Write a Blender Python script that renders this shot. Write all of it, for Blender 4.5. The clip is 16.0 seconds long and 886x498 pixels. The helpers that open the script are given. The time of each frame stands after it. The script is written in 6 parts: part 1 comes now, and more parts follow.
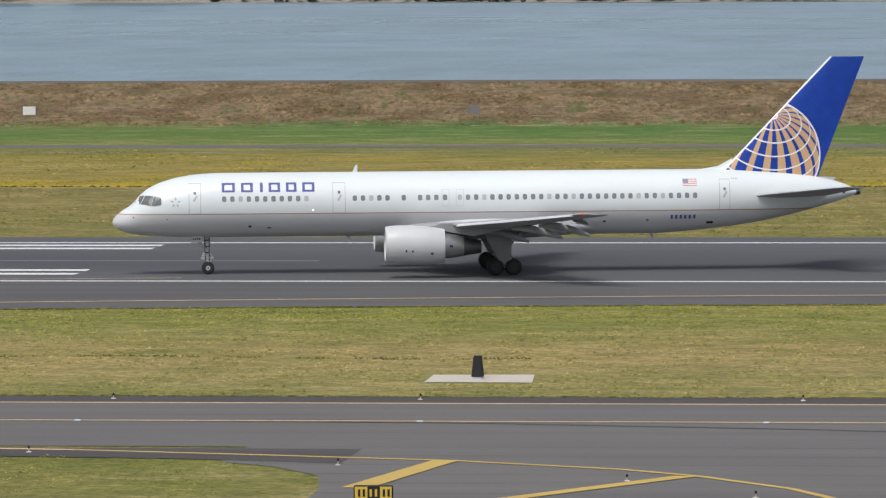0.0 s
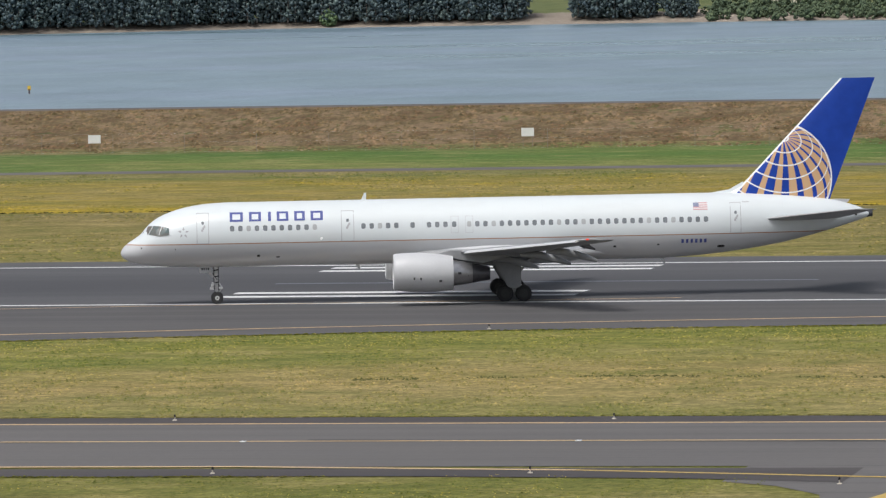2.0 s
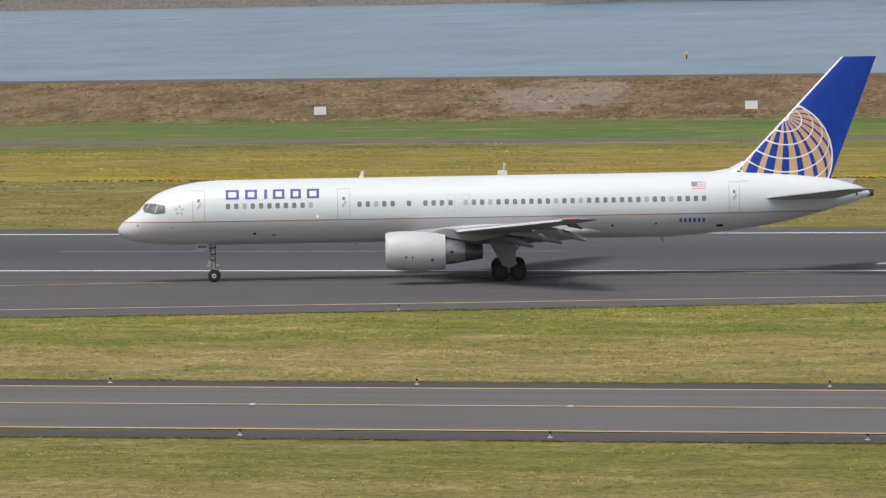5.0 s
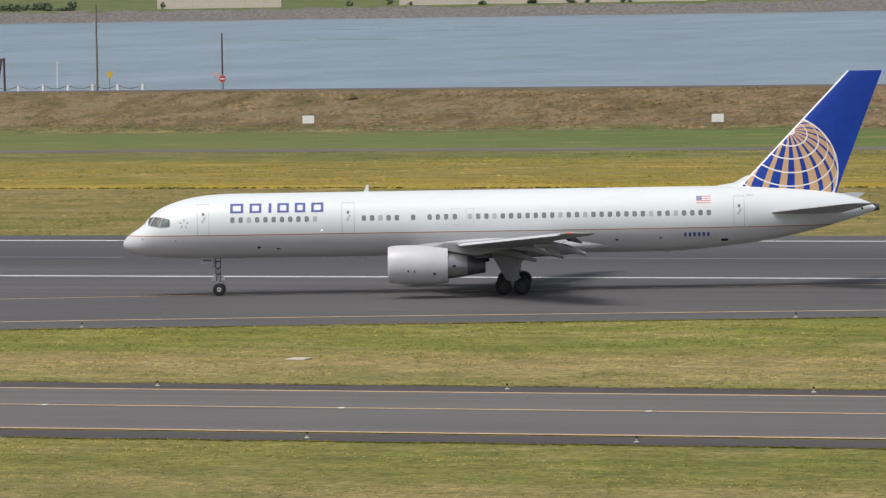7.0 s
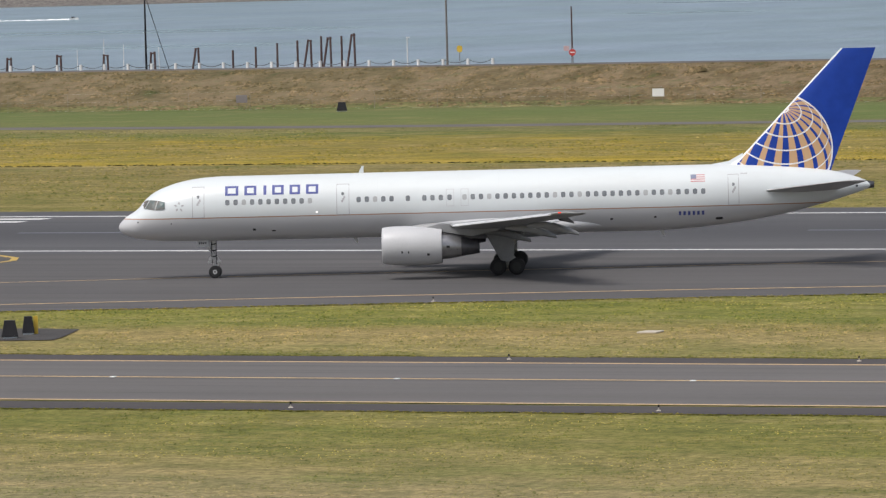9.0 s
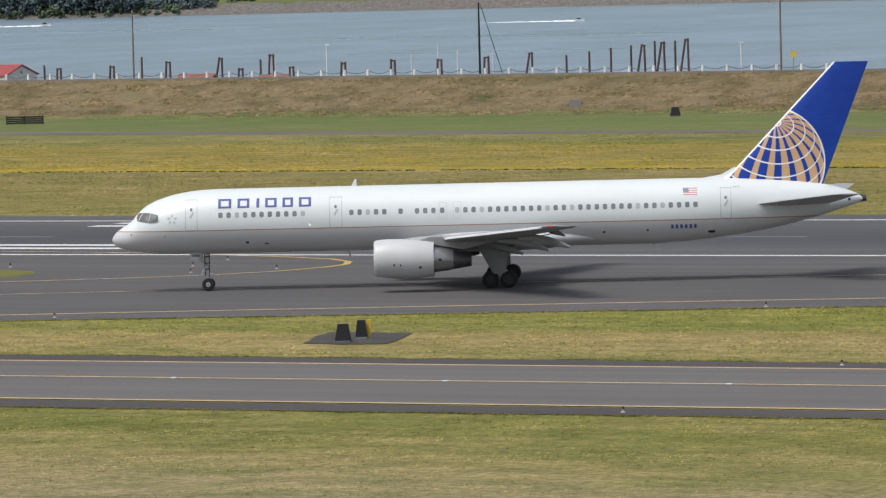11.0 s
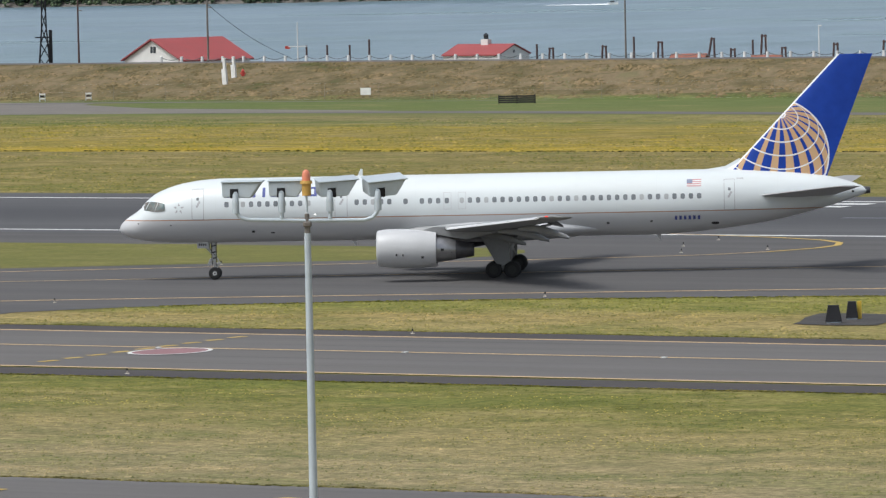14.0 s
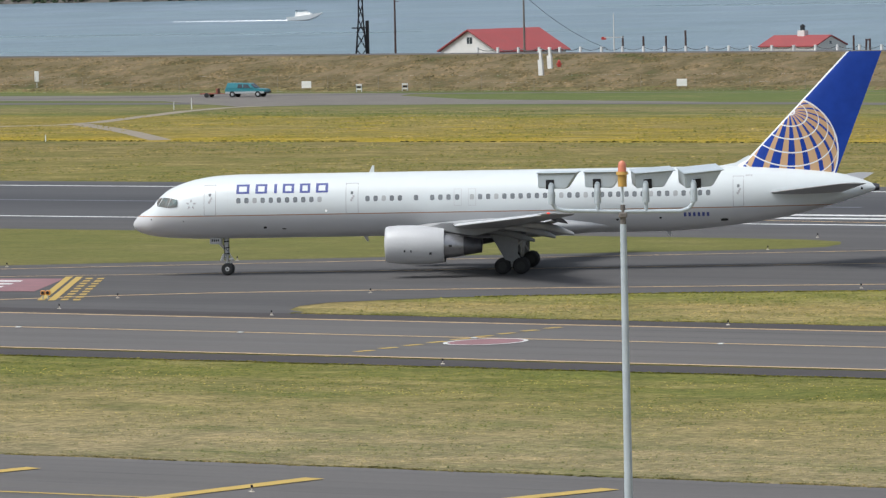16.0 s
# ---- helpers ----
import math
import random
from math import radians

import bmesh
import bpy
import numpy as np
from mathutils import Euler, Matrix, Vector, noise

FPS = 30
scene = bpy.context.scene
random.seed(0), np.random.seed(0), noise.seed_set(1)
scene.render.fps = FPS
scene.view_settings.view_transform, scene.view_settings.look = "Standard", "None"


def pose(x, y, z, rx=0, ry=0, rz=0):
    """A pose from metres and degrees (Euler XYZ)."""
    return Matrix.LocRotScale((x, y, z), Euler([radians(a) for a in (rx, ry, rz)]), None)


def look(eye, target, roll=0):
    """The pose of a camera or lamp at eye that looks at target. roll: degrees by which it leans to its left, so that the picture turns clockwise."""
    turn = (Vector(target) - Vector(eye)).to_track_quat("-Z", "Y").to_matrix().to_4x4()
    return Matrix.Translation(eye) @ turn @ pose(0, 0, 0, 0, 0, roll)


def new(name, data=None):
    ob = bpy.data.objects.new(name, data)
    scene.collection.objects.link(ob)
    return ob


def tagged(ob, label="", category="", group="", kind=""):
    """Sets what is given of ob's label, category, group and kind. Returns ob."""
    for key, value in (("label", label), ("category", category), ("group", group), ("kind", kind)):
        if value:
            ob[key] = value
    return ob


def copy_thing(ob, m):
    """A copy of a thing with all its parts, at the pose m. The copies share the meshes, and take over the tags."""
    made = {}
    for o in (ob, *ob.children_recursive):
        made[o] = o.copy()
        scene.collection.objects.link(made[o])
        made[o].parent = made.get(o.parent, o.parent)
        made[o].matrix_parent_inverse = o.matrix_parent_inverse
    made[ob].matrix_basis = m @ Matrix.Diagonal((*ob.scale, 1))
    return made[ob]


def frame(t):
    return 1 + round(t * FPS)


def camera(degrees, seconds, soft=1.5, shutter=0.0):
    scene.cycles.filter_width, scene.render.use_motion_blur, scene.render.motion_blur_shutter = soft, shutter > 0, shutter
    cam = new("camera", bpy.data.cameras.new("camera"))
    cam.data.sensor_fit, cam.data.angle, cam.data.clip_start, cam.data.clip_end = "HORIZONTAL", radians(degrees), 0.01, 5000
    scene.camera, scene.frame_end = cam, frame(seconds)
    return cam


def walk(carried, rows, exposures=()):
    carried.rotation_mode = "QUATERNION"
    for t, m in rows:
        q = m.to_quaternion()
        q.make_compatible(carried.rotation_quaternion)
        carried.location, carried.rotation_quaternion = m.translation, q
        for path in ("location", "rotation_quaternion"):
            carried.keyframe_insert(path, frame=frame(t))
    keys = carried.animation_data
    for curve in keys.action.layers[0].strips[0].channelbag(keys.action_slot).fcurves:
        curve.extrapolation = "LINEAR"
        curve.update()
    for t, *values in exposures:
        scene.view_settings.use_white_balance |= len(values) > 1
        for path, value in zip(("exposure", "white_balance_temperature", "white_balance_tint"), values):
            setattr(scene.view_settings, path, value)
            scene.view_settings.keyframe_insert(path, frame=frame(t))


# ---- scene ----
from mathutils.bvhtree import BVHTree

EYE = (0.0, 0.0, 22.08)
cam = camera(8.080, 16.0, 1.3)
walk(cam, [
    (0.0, look(EYE, (-113.239, 992.178, -30.449), -0.325)),
    (0.5, look(EYE, (-136.456, 989.363, -28.323), -0.847)),
    (1.0, look(EYE, (-155.811, 986.634, -25.629), -1.198)),
    (1.5, look(EYE, (-171.919, 983.980, -25.111), -1.161)),
    (2.0, look(EYE, (-191.816, 980.234, -26.365), -1.052)),
    (2.5, look(EYE, (-211.517, 976.027, -29.212), -1.542)),
    (3.0, look(EYE, (-229.047, 972.059, -29.297), -1.984)),
    (3.5, look(EYE, (-242.603, 968.661, -31.204), -1.699)),
    (4.0, look(EYE, (-260.226, 964.033, -31.988), -1.757)),
    (6.5, look(EYE, (-337.552, 940.044, -26.662), -0.383)),
    (7.0, look(EYE, (-353.079, 934.265, -27.758), -0.996)),
    (7.5, look(EYE, (-366.787, 928.721, -32.179), -0.803)),
    (8.0, look(EYE, (-379.139, 923.672, -33.452), -1.046)),
    (10.5, look(EYE, (-441.824, 895.724, -27.627), -1.446)),
    (11.0, look(EYE, (-452.732, 890.199, -28.714), -1.434)),
    (11.5, look(EYE, (-464.517, 884.141, -28.116), -1.675)),
    (12.0, look(EYE, (-476.234, 877.883, -28.158), -2.115)),
    (12.5, look(EYE, (-487.694, 871.530, -28.816), -2.014)),
    (13.0, look(EYE, (-498.500, 865.368, -29.261), -2.236)),
    (13.5, look(EYE, (-509.463, 858.954, -29.367), -1.745)),
    (14.0, look(EYE, (-520.992, 851.967, -30.066), -1.261)),
    (14.5, look(EYE, (-532.919, 844.563, -29.981), -1.110)),
    (15.0, look(EYE, (-540.908, 839.448, -30.326), -1.260)),
    (15.5, look(EYE, (-552.014, 832.199, -30.133), -0.919)),
    (16.0, look(EYE, (-563.247, 824.619, -30.414), -1.248)),
], exposures=[(0.0, -0.02, 6430, 10), (3.5, -0.04, 6500, 11), (8.0, 0.02, 6580, 12), (12.0, 0.04, 6420, 9), (16.0, 0.10, 6300, 8)])

# seconds, nose x, nose y, heading towards the viewer in degrees
TAXI = [
    (0.0, -64.88, 386.44, 10.07),
    (0.5, -72.61, 384.50, 11.16),
    (1.0, -80.13, 382.55, 12.07),
    (1.5, -87.41, 380.63, 12.81),
    (2.0, -94.52, 378.61, 13.65),
    (2.5, -101.40, 376.60, 14.38),
    (3.0, -108.14, 374.54, 15.09),
    (3.5, -114.69, 372.48, 15.71),
    (4.0, -121.10, 370.51, 16.08),
    (6.5, -151.00, 359.52, 18.59),
    (7.0, -156.31, 357.35, 19.23),
    (7.5, -161.50, 355.19, 19.83),
    (8.0, -166.60, 353.00, 20.43),
    (10.5, -190.85, 341.30, 23.79),
    (11.0, -195.48, 338.92, 24.45),
    (11.5, -200.07, 336.53, 25.04),
    (12.0, -204.60, 334.15, 25.60),
    (12.5, -209.07, 331.73, 26.19),
    (13.0, -213.52, 329.36, 26.60),
    (13.5, -217.91, 326.99, 27.00),
    (14.0, -222.22, 324.63, 27.37),
    (14.5, -226.51, 322.33, 27.57),
    (15.0, -230.73, 319.95, 27.97),
    (15.5, -234.86, 317.60, 28.33),
    (16.0, -238.92, 315.26, 28.65),
]

# ---- sky and sun ----
SUN_ELEV, SUN_AZ = 58.0, 205.0
world = bpy.data.worlds.new("overcast_sky")
scene.world = world
world.use_nodes = True
wn, wl = world.node_tree.nodes, world.node_tree.links
sky = wn.new("ShaderNodeTexSky")
sky.sky_type, sky.sun_disc = "NISHITA", False
sky.sun_elevation, sky.sun_rotation = radians(SUN_ELEV), radians(SUN_AZ)
sky.dust_density, sky.air_density = 3.0, 1.0
hsv = wn.new("ShaderNodeHueSaturation")
hsv.inputs["Saturation"].default_value = 0.52
wl.new(sky.outputs["Color"], hsv.inputs["Color"])
wl.new(hsv.outputs["Color"], wn["Background"].inputs["Color"])
wn["Background"].inputs["Strength"].default_value = 0.124
sun = new("sun", bpy.data.lights.new("sun", "SUN"))
sun.data.energy, sun.data.angle, sun.data.color = 2.45, radians(27), (1.0, 0.985, 0.96)
az, el = radians(SUN_AZ), radians(SUN_ELEV)
sun.matrix_world = look((math.sin(az) * math.cos(el) * 500, math.cos(az) * math.cos(el) * 500, math.sin(el) * 500), (0, 0, 0))

# ---- helpers and materials ----
def part(name, bm, mat=None, parent=None, label="", smooth=None, kind=""):
    """One mesh object out of a bmesh, under a thing or a part."""
    me = bpy.data.meshes.new(name)
    bm.to_mesh(me)
    bm.free()
    if mat:
        me.materials.append(mat)
    if smooth is not None:
        me.polygons.foreach_set("use_smooth", [True] * len(me.polygons))
        if smooth < 179:
            me.set_sharp_from_angle(angle=radians(smooth))
    ob = new(name, me)
    ob.parent = parent
    return tagged(ob, label, kind=kind)


def thing(name, label, category, m=None, group="", kind=""):
    ob = new(name)
    if m is not None:
        ob.matrix_basis = m
    return tagged(ob, label, category, group, kind)


def box(bm, x0, x1, y0, y1, z0, z1, bevel=0.0, m=None, taper=1.0):
    made = bmesh.ops.create_cube(bm, size=1.0)["verts"]
    for v in made:
        k = taper if v.co.z > 0 else 1.0
        v.co = ((x0 + x1) / 2 + v.co.x * (x1 - x0) * k, (y0 + y1) / 2 + v.co.y * (y1 - y0) * k, (z0 + z1) / 2 + v.co.z * (z1 - z0))
    if bevel:
        edges = {e for v in made for e in v.link_edges}
        made = bmesh.ops.bevel(bm, geom=list(edges), offset=bevel, segments=1, affect="EDGES")["verts"]
    if m is not None:
        bmesh.ops.transform(bm, matrix=m, verts=[v for v in made if v.is_valid])
    return made


def tube(bm, a, b, r0, r1=None, seg=8, caps=True):
    """A tapered rod from a to b."""
    a, b = Vector(a), Vector(b)
    r1 = r0 if r1 is None else r1
    q = (b - a).to_track_quat("Z", "Y")
    rings = []
    for p, r in ((a, r0), (b, r1)):
        rings.append([bm.verts.new(p + q @ Vector((r * math.cos(2 * math.pi * i / seg), r * math.sin(2 * math.pi * i / seg), 0))) for i in range(seg)])
    for i in range(seg):
        j = (i + 1) % seg
        bm.faces.new((rings[0][i], rings[0][j], rings[1][j], rings[1][i]))
    if caps:
        bm.faces.new(rings[0][::-1])
        bm.faces.new(rings[1])


def loft(bm, rings, close=True, caps=True):
    """Skins a list of rings of points that have the same count."""
    vs = [[bm.verts.new(p) for p in r] for r in rings]
    n = len(vs[0])
    for a, b in zip(vs, vs[1:]):
        for i in range(n if close else n - 1):
            j = (i + 1) % n
            bm.faces.new((a[i], a[j], b[j], b[i]))
    if caps and close:
        bm.faces.new(vs[0][::-1])
        bm.faces.new(vs[-1])
    bmesh.ops.recalc_face_normals(bm, faces=bm.faces)
    return vs


def flat(bm, pts, z):
    return bm.faces.new([bm.verts.new((p[0], p[1], z)) for p in pts])


def pchip(x, xs, ys):
    """Smooth interpolation that does not overshoot."""
    xs, ys = np.asarray(xs, float), np.asarray(ys, float)
    h = np.diff(xs)
    d = np.diff(ys) / h
    s = np.zeros(len(xs))
    s[0], s[-1] = d[0], d[-1]
    for i in range(1, len(xs) - 1):
        if d[i - 1] * d[i] > 0:
            s[i] = 2 / (1 / d[i - 1] + 1 / d[i])
    x = np.clip(np.asarray(x, float), xs[0], xs[-1])
    i = np.clip(np.searchsorted(xs, x) - 1, 0, len(h) - 1)
    t = (x - xs[i]) / h[i]
    return (ys[i] * (1 + 2 * t) * (1 - t) ** 2 + ys[i + 1] * t * t * (3 - 2 * t)
            + h[i] * (s[i] * t * (1 - t) ** 2 - s[i + 1] * t * t * (1 - t)))


class Nodes:
    """A short way to write a node material."""

    def __init__(self, name):
        self.mat = bpy.data.materials.new(name)
        self.mat.use_nodes = True
        self.n, self.l = self.mat.node_tree.nodes, self.mat.node_tree.links
        self.bsdf = self.n["Principled BSDF"]
        self.out = self.n["Material Output"]
        self.co = self.n.new("ShaderNodeTexCoord").outputs["Object"]

    def plug(self, value, socket):
        if isinstance(value, (int, float)):
            socket.default_value = value
        elif isinstance(value, (tuple, list)):
            socket.default_value = (*value, 1.0) if len(value) == 3 and socket.type == "RGBA" else value
        else:
            self.l.new(value, socket)

    def math(self, op, a, b=0.0, c=0.0, clamp=False):
        k = self.n.new("ShaderNodeMath")
        k.operation, k.use_clamp = op, clamp
        for v, s in zip((a, b, c), k.inputs):
            self.plug(v, s)
        return k.outputs[0]

    def noise(self, scale, detail=4.0, rough=0.55, stretch=(1, 1, 1), co=None):
        m = self.n.new("ShaderNodeMapping")
        m.inputs["Scale"].default_value = stretch
        self.l.new(co or self.co, m.inputs["Vector"])
        k = self.n.new("ShaderNodeTexNoise")
        k.inputs["Scale"].default_value, k.inputs["Detail"].default_value, k.inputs["Roughness"].default_value = scale, detail, rough
        self.l.new(m.outputs[0], k.inputs["Vector"])
        return k.outputs["Fac"]

    def mix(self, fac, a, b, mode="MIX"):
        k = self.n.new("ShaderNodeMix")
        k.data_type, k.blend_type = "RGBA", mode
        self.plug(fac, k.inputs[0])
        self.plug(a, k.inputs[6])
        self.plug(b, k.inputs[7])
        return k.outputs[2]

    def ramp(self, fac, stops):
        k = self.n.new("ShaderNodeValToRGB")
        el = k.color_ramp.elements
        while len(el) < len(stops):
            el.new(0.5)
        for e, (p, c) in zip(el, stops):
            e.position = p
            e.color = (c, c, c, 1) if isinstance(c, (int, float)) else (*c, 1)
        self.plug(fac, k.inputs[0])
        return k.outputs[0]

    def range(self, v, a, b, c=0.0, d=1.0):
        k = self.n.new("ShaderNodeMapRange")
        for s, x in zip(k.inputs, (v, a, b, c, d)):
            self.plug(x, s)
        return k.outputs[0]

    def xyz(self, co=None):
        k = self.n.new("ShaderNodeSeparateXYZ")
        self.l.new(co or self.co, k.inputs[0])
        return k.outputs

    def bump(self, height, strength=0.3, dist=0.05):
        k = self.n.new("ShaderNodeBump")
        k.inputs["Strength"].default_value, k.inputs["Distance"].default_value = strength, dist
        self.l.new(height, k.inputs["Height"])
        self.l.new(k.outputs[0], self.bsdf.inputs["Normal"])

    def leafy(self, color, share=0.5):
        """Lets light through thin blades."""
        t = self.n.new("ShaderNodeBsdfTranslucent")
        self.plug(color, t.inputs["Color"])
        m = self.n.new("ShaderNodeMixShader")
        m.inputs[0].default_value = share
        self.l.new(self.bsdf.outputs[0], m.inputs[1])
        self.l.new(t.outputs[0], m.inputs[2])
        self.l.new(m.outputs[0], self.out.inputs["Surface"])

    def done(self, color, rough=0.6, metal=0.0, spec=0.5):
        self.plug(color, self.bsdf.inputs["Base Color"])
        self.plug(rough, self.bsdf.inputs["Roughness"])
        self.plug(metal, self.bsdf.inputs["Metallic"])
        self.bsdf.inputs["Specular IOR Level"].default_value = spec
        return self.mat


def plain(name, color, rough=0.5, metal=0.0, vary=0.12, scale=3.0, spec=0.5, bump=0.0):
    """A surface with two scales of uneven colour."""
    k = Nodes(name)
    a = k.noise(scale, 5)
    b = k.noise(scale * 9, 3)
    f = k.math("ADD", k.math("MULTIPLY", a, 0.65), k.math("MULTIPLY", b, 0.35))
    lo, hi = [c * (1 - vary) for c in color], [min(1, c * (1 + vary)) for c in color]
    col = k.ramp(f, [(0.3, tuple(lo)), (0.7, tuple(hi))])
    if bump:
        k.bump(b, bump, 0.02)
    return k.done(col, k.range(a, 0.3, 0.7, rough * 0.85, min(1, rough * 1.15)), metal, spec)


def asphalt_mat(name, dark, light, streak=(0.02, 1, 1), rubber=None):
    k = Nodes(name)
    big = k.noise(0.05, 5, 0.6)
    lane = k.noise(0.35, 4, 0.6, streak)
    fine = k.noise(2.5, 4, 0.6)
    f = k.math("ADD", k.math("ADD", k.math("MULTIPLY", big, 0.3), k.math("MULTIPLY", lane, 0.5)), k.math("MULTIPLY", fine, 0.2))
    col = k.ramp(f, [(0.36, dark), (0.66, light)])
    if rubber:
        y = k.xyz()[1]
        off = k.math("ABSOLUTE", k.math("SUBTRACT", y, rubber))
        w = k.math("MULTIPLY", k.range(off, 4.0, 15.0, 1.0, 0.0), k.range(lane, 0.3, 0.7, 0.45, 1.0))
        col = k.mix(k.math("MULTIPLY", w, 0.6), col, (0.04, 0.04, 0.045))
    # tarred joints between the paving lanes
    joint = k.math("LESS_THAN", k.math("PINGPONG", k.math("ADD", k.xyz()[1], k.math("MULTIPLY", big, 0.5)), 2.1), 0.10)
    col = k.mix(k.math("MULTIPLY", joint, k.range(k.noise(0.05, 3, 0.6, (1, 0.3, 1)), 0.45, 0.65, 0.0, 0.5)), col, (0.045, 0.044, 0.044))
    k.bump(k.noise(14, 3), 0.15, 0.01)
    return k.done(col, 0.85, 0, 0.3)


def grass_mat(name="mown_grass", blades=False, mounds=False):
    k = Nodes(name)
    o = k.xyz()
    wob = k.noise(0.03, 4, 0.6, (0.25, 1, 1))
    y = k.math("ADD", o[1], k.range(wob, 0.25, 0.75, -9.0, 9.0))
    # the inner strip narrows with the exit's edge, and its bands with it
    edge = k.math("MAXIMUM", k.math("MINIMUM", k.math("ADD", k.math("MULTIPLY", o[0], 0.262), 361.2), 357.0), 300.0)
    strip = k.math("MULTIPLY", k.math("MULTIPLY", k.math("GREATER_THAN", o[1], 287.0), k.math("LESS_THAN", o[1], k.math("ADD", edge, 3.0))), k.math("GREATER_THAN", o[0], -211.0))
    wide = k.math("ADD", 287.0, k.math("MULTIPLY", k.math("SUBTRACT", o[1], 287.0), k.math("DIVIDE", 70.0, k.math("SUBTRACT", edge, 287.0))))
    y = k.math("ADD", y, k.math("MULTIPLY", strip, k.math("SUBTRACT", wide, o[1])))
    # the ditch at 514 parts two meadows sharply
    calm = k.math("MULTIPLY", k.range(o[1], 480.0, 505.0), k.range(o[1], 545.0, 525.0))
    y = k.math("ADD", y, k.math("MULTIPLY", calm, k.math("SUBTRACT", o[1], y)))
    near = k.math("DIVIDE", k.math("SUBTRACT", y, 190.0), 510.0)
    stop = lambda Y, c: ((Y - 190.0) / 510.0, c)
    # by the distance across the airfield: dry strips, mown green and flowering meadow
    col = k.ramp(near, [stop(196, (0.225, 0.19, 0.115)), stop(216, (0.245, 0.208, 0.118)), stop(232, (0.215, 0.185, 0.082)), stop(242, (0.152, 0.15, 0.044)), stop(256, (0.142, 0.146, 0.04)),
                        stop(290, (0.195, 0.178, 0.066)), stop(304, (0.25, 0.205, 0.09)), stop(322, (0.255, 0.20, 0.084)), stop(336, (0.16, 0.165, 0.045)),
                        stop(360, (0.18, 0.178, 0.045)), stop(440, (0.168, 0.15, 0.05)), stop(500, (0.187, 0.153, 0.06)), stop(513, (0.165, 0.14, 0.065)), stop(515, (0.36, 0.255, 0.018)), stop(521, (0.30, 0.22, 0.025)),
                        stop(526, (0.225, 0.178, 0.042)), stop(550, (0.21, 0.168, 0.052)), stop(575, (0.21, 0.172, 0.045)), stop(588, (0.115, 0.13, 0.045)), stop(604, (0.18, 0.155, 0.075)),
                        stop(616, (0.095, 0.155, 0.04)), stop(655, (0.066, 0.135, 0.034)), stop(661, (0.09, 0.13, 0.045)), stop(668, (0.13, 0.11, 0.055)), stop(695, (0.22, 0.165, 0.085))])
    tuft = k.noise(2.2, 7, 0.78, (0.9, 0.75, 1))
    clump = k.noise(0.15, 8, 0.76, (0.5, 0.85, 1))
    big = k.noise(0.022, 4, 0.6, (0.5, 1, 1))
    col = k.mix(k.range(big, 0.45, 0.70, 0.0, 0.4), col, (0.27, 0.22, 0.085))
    col = k.mix(k.range(clump, 0.5, 0.68, 0.0, 0.62), col, (0.33, 0.265, 0.13))
    col = k.mix(k.range(clump, 0.5, 0.34, 0.0, 0.6), col, (0.12, 0.145, 0.038))
    mid = k.noise(0.55, 6, 0.75, (0.45, 0.6, 1))
    col = k.mix(k.range(mid, 0.38, 0.62), k.mix(1.0, col, (0.74, 0.78, 0.72), "MULTIPLY"), k.mix(1.0, col, (1.24, 1.2, 1.2), "MULTIPLY"))
    col = k.mix(k.range(tuft, 0.36, 0.62, 0.0, 1.0), k.mix(1.0, col, (0.58, 0.6, 0.55), "MULTIPLY"), k.mix(1.0, col, (1.38, 1.35, 1.34), "MULTIPLY"))
    fl = k.math("MULTIPLY", k.range(k.noise(0.22, 7, 0.75, (0.35, 1, 1)), 0.53, 0.60), k.math("MULTIPLY", k.range(o[1], 513.5, 514.5), k.range(o[1], 598.0, 575.0)))
    col = k.mix(k.math("MULTIPLY", fl, 0.52), col, (0.37, 0.265, 0.025))
    west = k.math("MULTIPLY", k.range(o[0], -150.0, -250.0, 0.0, 0.6), k.math("MULTIPLY", k.range(o[1], 606.0, 612.0), k.range(o[1], 664.0, 658.0)))
    col = k.mix(west, col, (0.145, 0.15, 0.06))
    isle = k.math("MULTIPLY", k.math("LESS_THAN", o[0], -211.0), k.math("MULTIPLY", k.math("GREATER_THAN", o[1], 287.0), k.math("LESS_THAN", o[1], 370.0)))
    col = k.mix(k.math("MULTIPLY", isle, 0.6), col, (0.135, 0.135, 0.05))
    if blades or mounds:
        isl = k.n.new("ShaderNodeNewGeometry").outputs["Random Per Island"]
    if blades:
        col = k.mix(isl, k.mix(1.0, col, (0.75, 0.8, 0.7), "MULTIPLY"), k.mix(1.0, col, (1.6, 1.5, 1.45), "MULTIPLY"))
        k.leafy(k.mix(1.0, col, (1.3, 1.35, 1.1), "MULTIPLY"), 0.6)
    elif mounds:
        col = k.mix(isl, k.mix(1.0, col, (0.64, 0.74, 0.58), "MULTIPLY"), k.mix(1.0, col, (1.32, 1.25, 1.22), "MULTIPLY"))
    else:
        k.bump(tuft, 0.35, 0.12)
    return k.done(col, 0.95, 0, 0.1)


